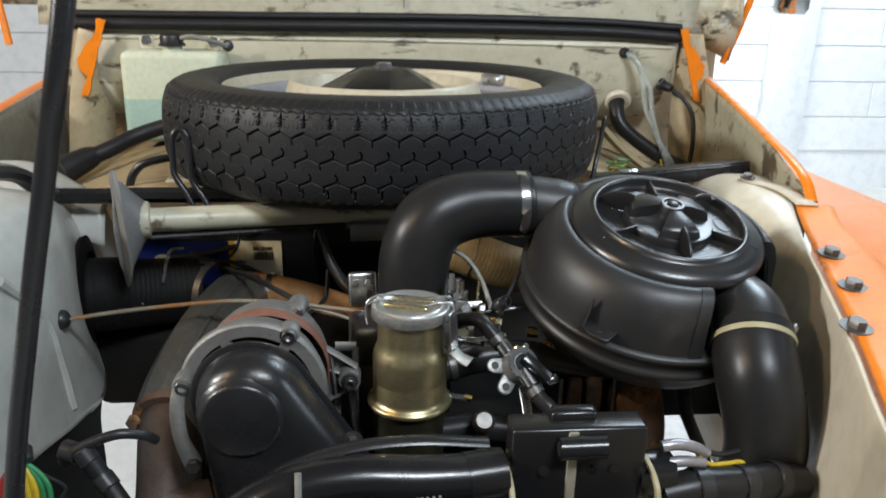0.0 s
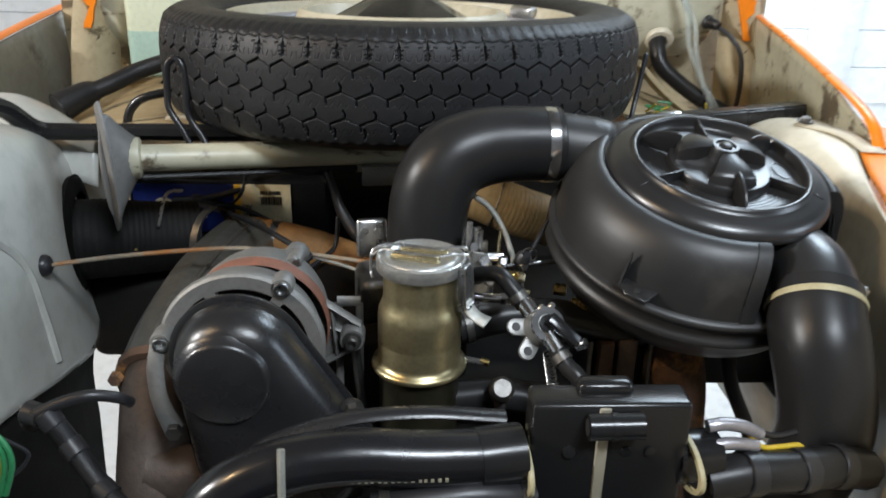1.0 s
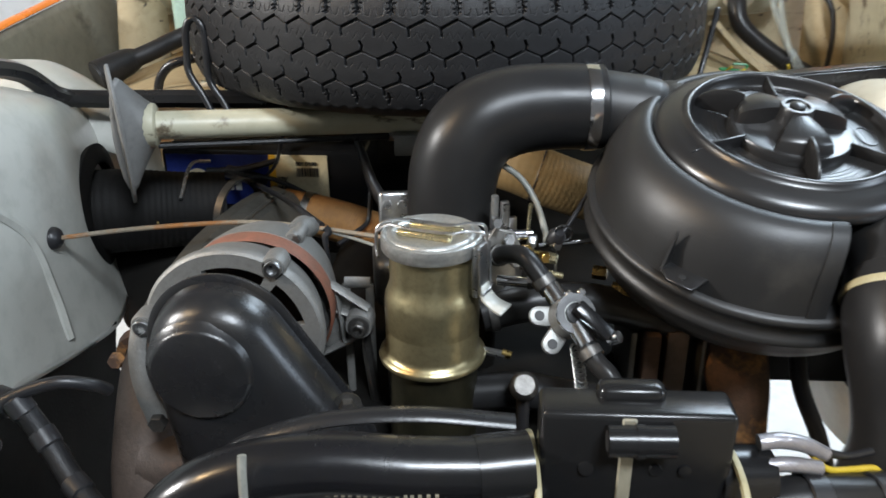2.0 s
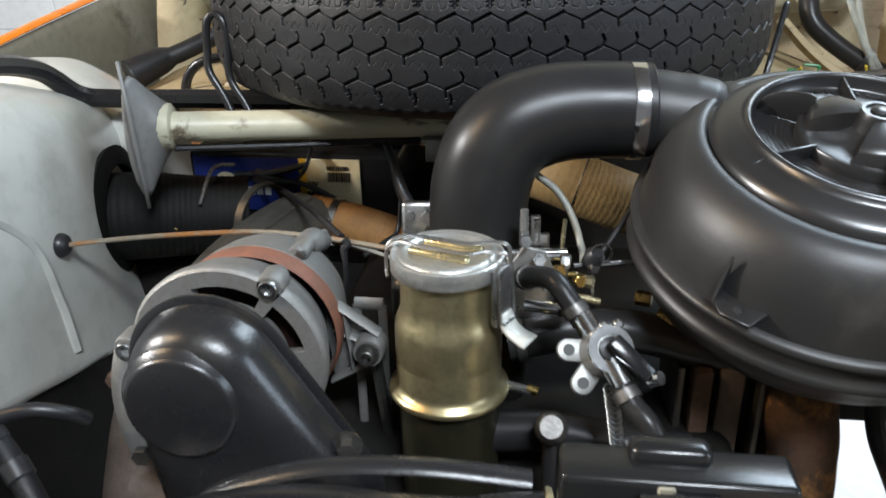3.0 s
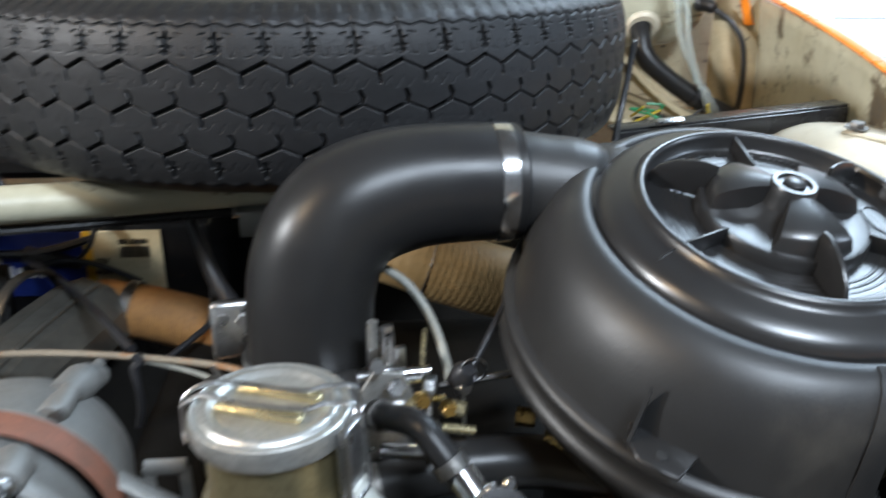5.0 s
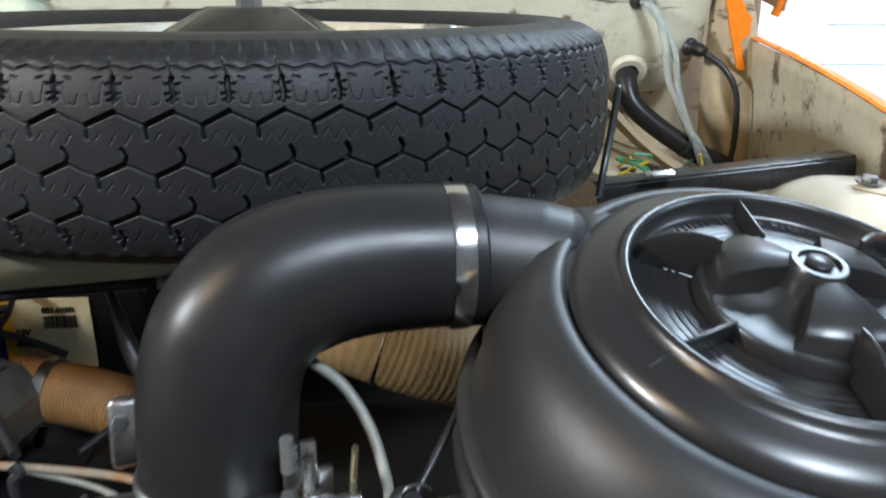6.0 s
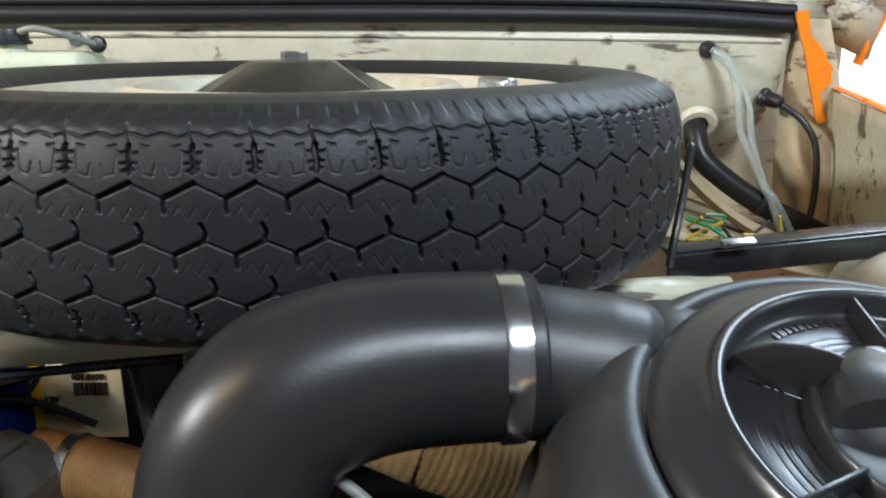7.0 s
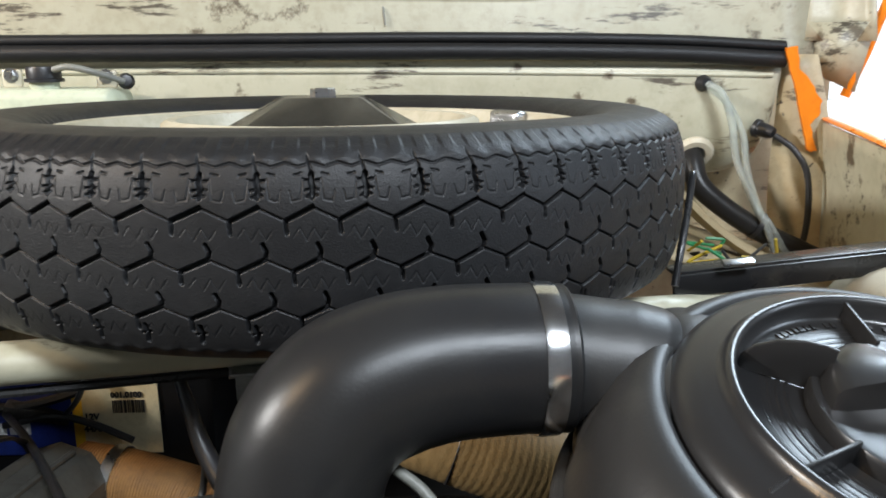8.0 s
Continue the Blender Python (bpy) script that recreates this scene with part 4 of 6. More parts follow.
    # outlet neck: a round stub whose top sinks into the shoulder with a rounded end
    pts = [(0.102, 0.1310, 0.9020), (0.118, 0.1300, 0.9020), (0.132, 0.1290, 0.9005), (0.144, 0.1280, 0.8995), (0.1540, 0.1268, 0.8982), (0.1610, 0.1255, 0.8965), (0.1650, 0.1248, 0.8955)]
    part("outlet_neck", tube(B(), pts, [0.0272, 0.0275, 0.0274, 0.0272, 0.0260, 0.0215, 0.0090], 40, 8), SKIRT_PLASTIC, ob, sharp=75)
    fair = bmesh.new()
    bmesh.ops.create_uvsphere(fair, u_segments=40, v_segments=24, radius=1.0, matrix=Matrix.Translation((0.1590, 0.100, 0.868)) @ Matrix.Diagonal((0.041, 0.055, 0.0455, 1.0)))
    bmesh.ops.create_uvsphere(fair, u_segments=32, v_segments=20, radius=1.0, matrix=Matrix.Translation((0.1690, 0.131, 0.884)) @ Matrix.Diagonal((0.034, 0.040, 0.0375, 1.0)))
    part("neck_fairing", fair, SKIRT_PLASTIC, ob, sharp=80)
    # small fin with a pierced foot on the side, and a faint moulded panel
    lug = FB @ pose(0, 0, 0, 0, 0, -128) @ pose(0.1095, 0, -0.0470)
    bm = plate(B(), [(-0.004, -0.0150), (0.0060, -0.0135), (0.0140, -0.0040), (0.0130, 0.0115), (-0.004, 0.0150)], 0.0022, lug, 0.0006)
    plate(bm, [(-0.003, 0.0), (0.0085, 0.0), (-0.0022, 0.0235)], 0.0016, lug @ pose(0, -0.0105, 0.0015, 90, 0, 0), 0)
    side = part("side_lug", bm, FILTER_PLASTIC, ob)
    part("lug_hole", lathe(B(), [(0.0, 0.0), (0.0024, 0.0), (0.0024, 0.0006), (0.0, 0.0006)], lug @ pose(0.0070, 0.002, 0.0022), 12), INK, side)
    return ob


filter_housing()

# ---- intake elbow from the filter down to the carburettor ----
elbow = thing("intake_elbow", (0.008, 0.106, 0.82), "thick black rubber intake elbow hose", "intake hose")
pts = [(0.0075, 0.107, 0.812), (0.0080, 0.108, 0.836), (0.0100, 0.110, 0.858), (0.0165, 0.113, 0.878), (0.0295, 0.118, 0.8925), (0.0470, 0.1225, 0.8995), (0.067, 0.1265, 0.9025), (0.092, 0.1295, 0.9030), (0.1165, 0.1315, 0.9025)]
part("hose", tube(B(), pts, [0.0325, 0.0330, 0.0333, 0.0335, 0.0333, 0.0326, 0.0318, 0.0312, 0.0308], 56, 10), HOSE, elbow)
part("end_bead", lathe(B(), [(0.0295, -0.0025), (0.0308, -0.0015), (0.0310, 0.0010), (0.0300, 0.0022), (0.0272, 0.0024)], aim((0.1165, 0.1315, 0.9025), (1, 0.07, 0)), 56), HOSE, elbow)
part("hose_clamp", lathe(B(), [(0.0304, -0.0045), (0.0318, -0.0045), (0.0321, -0.0030), (0.0319, 0.0030), (0.0318, 0.0045), (0.0304, 0.0045)], aim((0.1085, 0.1310, 0.9025), (1, 0.07, 0)), 64), CHROME, elbow, "bright steel hose clamp band")
part("hose_collar", lathe(B(), [(0.030, 0.0), (0.034, 0.0), (0.0345, 0.005), (0.033, 0.007), (0.030, 0.007)], aim((0.006, 0.108, 0.812), (0, 0, 1)), 40), STEEL, elbow)

# ---- inlet elbow at the filter's lower side ----
inlet = thing("inlet_elbow", (0.30, -0.06, 0.66), "bulging black rubber air inlet elbow hose", "intake hose")
pts = [(0.2755, -0.027, 0.8400), (0.2715, -0.042, 0.8280), (0.2705, -0.057, 0.8120), (0.2745, -0.067, 0.787), (0.2785, -0.070, 0.757), (0.2770, -0.067, 0.728), (0.266, -0.066, 0.702), (0.235, -0.066, 0.690), (0.20, -0.066, 0.688)]
part("hose", tube(B(), pts, [0.0318, 0.0322, 0.0322, 0.0318, 0.0315, 0.0312, 0.0305, 0.029, 0.029], 44, 8), HOSE, inlet)
part("wire_clamp", lathe(B(), [(0.0315, -0.0024), (0.0330, -0.0024), (0.0336, 0.0), (0.0330, 0.0024), (0.0315, 0.0024)], aim((0.2728, -0.036, 0.8325), (-0.2, -0.75, -0.6)), 48), YELLOW_BAND, inlet, "dull pale clamp band")
bm = tube(B(), [(0.305, -0.030, 0.834), (0.310, -0.028, 0.844)], 0.0042, 8, 1)
tube(bm, [(0.302, -0.034, 0.839), (0.313, -0.024, 0.842)], 0.0026, 8, 1)
part("clamp_screw", bm, STEEL, inlet)

# ---- oil filler canister ----
can = thing("oil_filler_canister", (0, 0, 0.68), "yellow zinc plated oil filler canister with a wire-clipped lid", "oil filler")
CM = pose(0, 0, 0)
part("canister_body", lathe(B(), [(0.0268, 0.846), (0.0266, 0.828), (0.0270, 0.8235), (0.0284, 0.8195), (0.0300, 0.8155), (0.0306, 0.811), (0.0306, 0.794), (0.0301, 0.7925), (0.0301, 0.791), (0.0306, 0.7895), (0.0304, 0.778), (0.0312, 0.7755), (0.0330, 0.7735), (0.0348, 0.7725), (0.0354, 0.7705), (0.0348, 0.7690), (0.030, 0.7685)], CM, 72), GOLD, can, sharp=60)
part("base_sleeve", lathe(B(), [(0.030, 0.769), (0.0295, 0.73), (0.0295, 0.66), (0.0, 0.66)], CM, 48), OLIVE, can)
lid = part("lid", lathe(B(), [(0.0, 0.8550), (0.0205, 0.8550), (0.0222, 0.8556), (0.0236, 0.8570), (0.0252, 0.8574), (0.0266, 0.8568), (0.0276, 0.8556), (0.0292, 0.8556), (0.0304, 0.8562), (0.0313, 0.8556), (0.0316, 0.8540), (0.0316, 0.8475), (0.0306, 0.8462), (0.0268, 0.8460)], CM, 72), LID_STEEL, can, "dull pressed steel lid")
for k, (ox, oy) in enumerate(((0.003, 0.0065), (-0.004, -0.0065))):
    m = aim((ox, oy, 0.8566), (0, 0, 1), (1, -0.33, 0))
    part("pressed_rib", box(B(), 0.036, 0.0056, 0.0040, m, 0.0016, 3), GOLD_BRIGHT, lid)
w = [(0.034, 0.006, 0.845), (0.033, 0.004, 0.8590), (0.022, 0.004, 0.8605), (0.012, 0.002, 0.8600), (-0.012, 0.009, 0.8600), (-0.026, 0.010, 0.8600), (-0.0345, 0.008, 0.8550), (-0.0355, 0.006, 0.842), (-0.034, 0.002, 0.838)]
part("wire_clip", tube(B(), w, 0.0011, 8, 6), STEEL, can, "bent wire lid clip")
w = [(0.034, -0.008, 0.845), (0.033, -0.009, 0.8590), (0.022, -0.008, 0.8605), (0.012, -0.011, 0.8600), (-0.014, -0.004, 0.8600), (-0.027, 0.002, 0.8600), (-0.0345, 0.002, 0.8550)]
part("wire_clip", tube(B(), w, 0.0011, 8, 6), STEEL, can, "bent wire lid clip")
lm = aim((0.0305, -0.0140, 0.838), (0.90, -0.44, 0), (0, 0, 1))
lat = part("latch", box(B(), 0.034, 0.015, 0.005, lm, 0.0018), STEEL, can, "zinc plated lever latch")
bm = sheet(B(), [[lm @ V((-0.010, s, 0.0030)), lm @ V((-0.0165, s, 0.006)), lm @ V((-0.0205, s, 0.011)), lm @ V((-0.0230, s * 1.15, 0.0185))] for s in (-0.0066, 0.0066)], 3, 4)
part("lever", bm, GREY_PAINT, lat, "pale curved lever tongue", solid=0.0018)
tb = tube(B(), [lm @ V((0.012, -0.006, 0.003)), lm @ V((0.016, -0.007, 0.002)), lm @ V((-0.012, -0.0075, 0.004)), lm @ V((-0.014, 0.0, 0.005)), lm @ V((-0.012, 0.0075, 0.004)), lm @ V((0.016, 0.007, 0.002))], 0.001, 6, 3)
part("latch_wire", tb, STEEL, lat)
# ---- engine: rough castings that fill the bay, near-black for its deep shade ----
block = thing("engine_block", (0.03, 0.2, 0.45), "grimy cast engine block deep in the bay, darkened for its deep shade", "engine")
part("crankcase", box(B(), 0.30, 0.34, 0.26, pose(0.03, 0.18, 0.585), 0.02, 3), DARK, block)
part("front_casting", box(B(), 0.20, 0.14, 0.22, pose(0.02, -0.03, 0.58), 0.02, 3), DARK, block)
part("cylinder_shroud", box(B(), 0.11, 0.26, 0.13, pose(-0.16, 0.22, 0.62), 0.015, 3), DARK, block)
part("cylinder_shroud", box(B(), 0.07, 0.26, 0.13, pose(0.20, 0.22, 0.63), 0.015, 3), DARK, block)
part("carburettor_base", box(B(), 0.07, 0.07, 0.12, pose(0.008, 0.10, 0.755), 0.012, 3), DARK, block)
# Dark blocks added at both sides where the bay falls into shade.
part("left_dark_fill", box(B(), 0.15, 0.16, 0.10, pose(-0.285, 0.365, 0.655), 0.015, 3), DARK, block)
part("right_dark_fill", box(B(), 0.05, 0.20, 0.12, pose(0.387, 0.235, 0.69), 0.015, 3), DARK, block)
part("right_gap_fill", box(B(), 0.10, 0.02, 0.12, pose(0.318, 0.17, 0.707), 0.006, 3), DARK, block)
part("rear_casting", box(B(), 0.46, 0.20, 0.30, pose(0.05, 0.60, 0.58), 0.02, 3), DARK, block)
under = solo("bay_floor", box(B(), 0.44, 0.34, 0.01, pose(0.05, 0.53, 0.44), 0.002), DARK, "grimy tray under the engine bay, darkened for its shade", "tray", kind="structure")
# Added out of view to block light that bounces off the floor.
nose = solo("floor_light_blocker", box(B(), 1.1, 0.04, 0.52, pose(0.0, -0.45, 0.46), 0.01), DARK, "unseen dark panel that keeps floor light out of the bay", "nose panel", kind="structure")
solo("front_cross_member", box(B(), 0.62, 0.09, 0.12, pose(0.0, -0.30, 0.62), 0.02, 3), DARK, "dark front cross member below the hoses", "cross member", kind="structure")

# ---- alternator ----
AC = V((-0.1185, 0.014, 0.7945))
AM = aim((AC.x, -0.022, AC.z), (0, 1, 0), (1, 0, 0)) @ Matrix.Diagonal((0.935, 0.935, 1.0, 1.0))  # local z runs to the back, local y down


AF = aim((AC.x - 0.006, -0.022, AC.z - 0.0015), (0, 1, 0), (1, 0, 0)) @ Matrix.Diagonal((0.985, 0.985, 1.0, 1.0))  # the wider front flange


def arc_slot_ring(bm, m, r0, r1, rim0, rim1, depth, slots, seg=72):
    """A flat ring with arc-shaped openings."""
    def ring(r, z):
        return [bm.verts.new(m @ V((r * math.cos(2 * math.pi * j / seg), r * math.sin(2 * math.pi * j / seg), z))) for j in range(seg)]
    a, b, c, d = ring(rim0, 0), ring(r0, 0), ring(r1, 0), ring(rim1, 0)
    a2, b2, c2, d2 = ring(rim0, depth), ring(r0, depth), ring(r1, depth), ring(rim1, depth)
    for j in range(seg):
        k = (j + 1) % seg
        deg = 360.0 * (j + 0.5) / seg
        open_ = any((deg - s) % 360 < w for s, w in slots)
        for p, q in ((a, b), (c, d)):
            bm.faces.new((p[j], p[k], q[k], q[j]))
        bm.faces.new((d[j], d[k], d2[k], d2[j]))
        bm.faces.new((a[j], a[k], a2[k], a2[j]))
        if open_:
            bm.faces.new((b[j], b[k], b2[k], b2[j]))
            bm.faces.new((c[j], c[k], c2[k], c2[j]))
            if not any((deg - 360.0 / seg - s) % 360 < w for s, w in slots):
                bm.faces.new((b[j], c[j], c2[j], b2[j]))
            if not any((deg + 360.0 / seg - s) % 360 < w for s, w in slots):
                bm.faces.new((b[k], c[k], c2[k], b2[k]))
        else:
            bm.faces.new((b[j], b[k], c[k], c[j]))
    return bm


def alternator():
    ob = thing("alternator", (AC.x, 0.03, 0.74), "cast aluminium alternator with a rusty lamination band", "alternator")
    part("front_housing", arc_slot_ring(B(), AF, 0.036, 0.0475, 0.02, 0.0566, 0.006, ((250, 48), (312, 40), (20, 40), (70, 60), (150, 60), (212, 30))), ALU, ob)
    part("front_skirt", lathe(B(), [(0.0555, 0.0), (0.0578, 0.0012), (0.0588, 0.0035), (0.0584, 0.0085), (0.0566, 0.0115), (0.0545, 0.022), (0.0525, 0.0290), (0.0500, 0.0290), (0.0500, 0.004)], AF, 72), ALU, ob)
    part("lamination_band", lathe(B(), [(0.0545, 0.0275), (0.0560, 0.030), (0.0556, 0.041), (0.0525, 0.0415)], AM, 72), COPPER, ob, "rust-brown lamination band")
    part("rear_housing", lathe(B(), [(0.053, 0.0395), (0.0556, 0.0415), (0.0545, 0.052), (0.0515, 0.066), (0.0475, 0.078), (0.041, 0.088), (0.030, 0.094), (0.0, 0.095)], AM, 72), ALU, ob)
    part("winding", lathe(B(), [(0.052, 0.010), (0.045, 0.012), (0.038, 0.018), (0.03, 0.018), (0.0, 0.016)], AM, 36), COPPER_DARK, ob)
    # ears with socket screws
    for at in ((-0.0952, -0.018, 0.8400), (-0.1750, -0.034, 0.8065)):
        ear = part("ear", lathe(B(), [(0.0, -0.004), (0.0070, -0.004), (0.0080, -0.002), (0.0078, 0.010), (0.0060, 0.014), (0.0, 0.015)], aim(at, (0, 1, 0)), 24), ALU, ob)
        bm = lathe(B(), [(0.0052, -0.0035), (0.0056, -0.0040), (0.0056, -0.0066), (0.0050, -0.0074), (0.0033, -0.0074), (0.0029, -0.0045), (0.0, -0.0045)], aim(at, (0, 1, 0)), 24)
        part("screw", bm, STEEL, ear)
    part("lug_boss", lathe(B(), [(0.0, 0.0), (0.0045, 0.0), (0.0055, 0.002), (0.0055, 0.014), (0.0, 0.014)], aim((-0.0935, 0.022, 0.8395), (0.05, 1, -0.1)), 16), ALU, ob)
    part("top_rib", tube(B(), [(-0.0965, 0.046, 0.8335), (-0.0945, 0.062, 0.8315), (-0.0925, 0.078, 0.825)], [0.008, 0.009, 0.006], 12, 5), ALU, ob)
    part("stud", tube(B(), [(-0.0935, 0.072, 0.8275), (-0.0940, 0.087, 0.827)], 0.0028, 8, 1), ALU, ob)
    for at in ((-0.0910, 0.028, 0.8395),):
        boss = part("tie_boss", lathe(B(), [(0.0, -0.004), (0.0040, -0.004), (0.0048, -0.002), (0.0048, 0.014), (0.0, 0.016)], aim(at, (0, 1, 0)), 16), ALU, ob)
        part("tie_screw", hexbolt(B(), (at[0], at[1] - 0.0040, at[2]), (0, -1, 0), 0.0034, 0.003), DARK_STEEL, boss)
    # webbed arm
    arm = part("lug_arm", lathe(B(), [(0.004, 0.0), (0.0088, 0.0), (0.0095, 0.0015), (0.0095, 0.016), (0.004, 0.016)], aim((-0.050, 0.008, 0.783), (0, 1, 0)), 28), ALU, ob)
    for p, q, w in (((-0.080, 0.022, 0.815), (-0.044, 0.018, 0.792), 0.0020), ((-0.076, 0.022, 0.755), (-0.050, 0.018, 0.772), 0.0020), ((-0.066, 0.022, 0.803), (-0.062, 0.02, 0.766), 0.0018), ((-0.073, 0.024, 0.79), (-0.052, 0.02, 0.784), 0.0018)):
        part("arm_web", tube(B(), [p, q], w, 10, 1, flat=2.6, up=(0, 1, 0)), ALU, arm)
    part("arm_plate", plate(B(), [(-0.080, 0.815), (-0.044, 0.791), (-0.048, 0.772), (-0.076, 0.755)], 0.003, pose(0, 0.026, 0, 90, 0, 0), 0.0005), ALU, arm)
    bm = lathe(B(), [(0.0072, 0.0), (0.0072, 0.0012), (0.0050, 0.0014), (0.0050, 0.0062), (0.0044, 0.0068), (0.0030, 0.0068), (0.0028, 0.0030), (0.0, 0.0030)], aim((-0.050, 0.008, 0.783), (0, -1, 0)), 20)
    part("lug_bolt", bm, DARK_STEEL, arm)
    # curved brace down the side
    pts = [(-0.1775, -0.036, 0.806), (-0.1795, -0.042, 0.788), (-0.1765, -0.048, 0.768), (-0.168, -0.052, 0.748)]
    br = part("brace", tube(B(), pts, [0.0055, 0.006, 0.006, 0.0075], 10, 6, flat=0.5, up=(0, 1, 0)), ALU, ob)
    part("brace_bolt", hexbolt(B(), (-0.1675, -0.054, 0.7485), (0, -1, 0), 0.006, 0.005), DARK_STEEL, br)
    return ob


COPPER_DARK = mat("dark_winding", (0.05, 0.02, 0.012), 0.5, second=(0.02, 0.012, 0.01), scale=120, bump=0.8)
alternator()

# ---- pulley cover ----
cover = thing("belt_cover", (-0.11, -0.07, 0.69), "glossy black pressed steel belt cover shaped like a teardrop", "belt cover")


def hull_outline(c1, r1, c2, r2, n=20):
    """The outline round two circles, in (x, z)."""
    d = V((c2[0] - c1[0], c2[1] - c1[1]))
    base, off = math.atan2(d.y, d.x), math.acos((r1 - r2) / d.length)
    out = [(c1[0] + r1 * math.cos(base + off + (2 * math.pi - 2 * off) * i / n), c1[1] + r1 * math.sin(base + off + (2 * math.pi - 2 * off) * i / n)) for i in range(n + 1)]
    out += [(c2[0] + r2 * math.cos(base - off + 2 * off * i / n), c2[1] + r2 * math.sin(base - off + 2 * off * i / n)) for i in range(n + 1)]
    return out


def dome(bm, outline, y0, steps, centre):
    """Stacked outlines that shrink towards the centre: (depth, inset in metres)."""
    rings = []
    n = len(outline)
    def inset(i, d):
        p, a, b = V((*outline[i], 0)), V((*outline[i - 1], 0)), V((*outline[(i + 1) % n], 0))
        t = (b - a).normalized()
        nrm = V((-t.y, t.x, 0))
        if nrm.dot(V((*centre, 0)) - p) < 0:
            nrm = -nrm
        return p + nrm * d
    for dep, ins in steps:
        rings.append([bm.verts.new((q.x, y0 - dep, q.y)) for q in (inset(i, ins) for i in range(n))])
    for a, b in zip(rings, rings[1:]):
        for j in range(n):
            bm.faces.new((a[j], a[(j + 1) % n], b[(j + 1) % n], b[j]))
    bm.faces.new(rings[-1])
    return bm


shape = hull_outline((-0.1205, 0.8045), 0.0420, (-0.093, 0.727), 0.060, 28)
skirt = [(0.0, -0.0035), (0.0022, -0.0038), (0.0028, -0.003), (0.0030, 0.0008), (0.0045, 0.0015), (0.012, 0.002), (0.020, 0.004), (0.026, 0.0085), (0.030, 0.0145), (0.0315, 0.022), (0.032, 0.03)]
part("shell", dome(B(), shape, -0.050, skirt, (-0.108, 0.785)), BLACK_PAINT, cover, sharp=60)
part("boss", lathe(B(), [(0.0325, -0.0030), (0.0305, -0.0010), (0.0292, 0.0016), (0.0280, 0.0032), (0.0262, 0.0040), (0.0, 0.0042)], aim((-0.1250, -0.0815, 0.8025), (0, -1, 0)), 48), BLACK_PAINT, cover)
for at in ((-0.047, -0.062, 0.770), (-0.102, -0.078, 0.752)):
    part("cover_bolt", hexbolt(B(), at, (0.2, -1, 0.1), 0.0055, 0.007, 0.0085), DARK_STEEL, cover)

# slotted adjusting strap beside the canister
strap = thing("slotted_strap", (-0.05, 0.03, 0.69), "grey slotted steel adjusting strap", "bracket")
bm = B()
for p, q in (((-0.0615, 0.034, 0.70), (-0.0615, 0.034, 0.802)), ((-0.0455, 0.034, 0.70), (-0.0455, 0.034, 0.802))):
    tube(bm, [p, q], 0.003, 8, 1, flat=0.6, up=(0, 1, 0))
tube(bm, [(-0.0625, 0.034, 0.803), (-0.0445, 0.034, 0.803)], 0.0045, 8, 1, flat=0.5, up=(0, 1, 0))
tube(bm, [(-0.0625, 0.034, 0.775), (-0.0445, 0.034, 0.775)], 0.003, 8, 1, flat=0.5, up=(0, 1, 0))
part("strap", bm, ALU, strap)
part("long_bolt", tube(B(), [(-0.05, 0.024, 0.778), (-0.044, 0.026, 0.72), (-0.04, 0.03, 0.66)], 0.004, 8, 4), DARK_STEEL, strap)

# ---- ducts and pipes on the left ----
hh = thing("heater_hose", (-0.30, 0.29, 0.70), "wide black ribbed heater hose entering the wheel arch", "hose")
part("hose", tube(B(), [(-0.365, 0.265, 0.757), (-0.325, 0.275, 0.757), (-0.285, 0.292, 0.752), (-0.235, 0.310, 0.748)], [0.042, 0.041, 0.038, 0.036], 32, 8, ribs=(0.006, 0.0006)), RIBBED_BLACK, hh)
part("collar", lathe(B(), [(0.045, -0.004), (0.060, -0.003), (0.062, 0.002), (0.05, 0.006), (0.044, 0.006)], aim((-0.347, 0.268, 0.764), (1, 0.15, 0)), 40), RIBBED_BLACK, hh)
part("wire_clip", tube(B(), [(-0.262, 0.262, 0.775), (-0.262, 0.300, 0.797), (-0.255, 0.335, 0.79)], 0.0018, 8, 6), STEEL, hh)
part("clip_eye", tube(B(), [(-0.285, 0.255, 0.748), (-0.290, 0.252, 0.752), (-0.286, 0.250, 0.756), (-0.281, 0.252, 0.752), (-0.285, 0.255, 0.748)], 0.0012, 6, 4), BRASS, hh)

duct = thing("heat_duct", (-0.2, 0.2, 0.66), "dull folded sheet steel warm air duct", "duct")
part("duct_shell", tube(B(), [(-0.190, 0.335, 0.726), (-0.197, 0.27, 0.733), (-0.207, 0.19, 0.737), (-0.216, 0.11, 0.728), (-0.222, 0.06, 0.71)], [0.036, 0.036, 0.034, 0.031, 0.028], 10, 6), DUCT, duct, sharp=25)
part("fold_seam", tube(B(), [(-0.176, 0.325, 0.761), (-0.186, 0.25, 0.767), (-0.197, 0.17, 0.767), (-0.206, 0.10, 0.758)], 0.0022, 6, 5), DUCT, duct)
part("end_band", lathe(B(), [(0.036, -0.004), (0.0385, -0.004), (0.0385, 0.004), (0.036, 0.004)], aim((-0.218, 0.30, 0.744), (-1, 0.35, 0)), 24), DARK_STEEL, duct)
exh = thing("exhaust_pipe", (-0.22, 0.0, 0.5), "rust-brown exhaust manifold pipe", "exhaust pipe")
part("pipe", tube(B(), [(-0.215, 0.075, 0.722), (-0.210, 0.045, 0.715), (-0.206, 0.015, 0.695), (-0.205, -0.01, 0.655), (-0.200, -0.02, 0.59), (-0.20, -0.02, 0.5)], [0.026, 0.028, 0.027, 0.026, 0.026, 0.026], 24, 6), RUST_PIPE, exh)
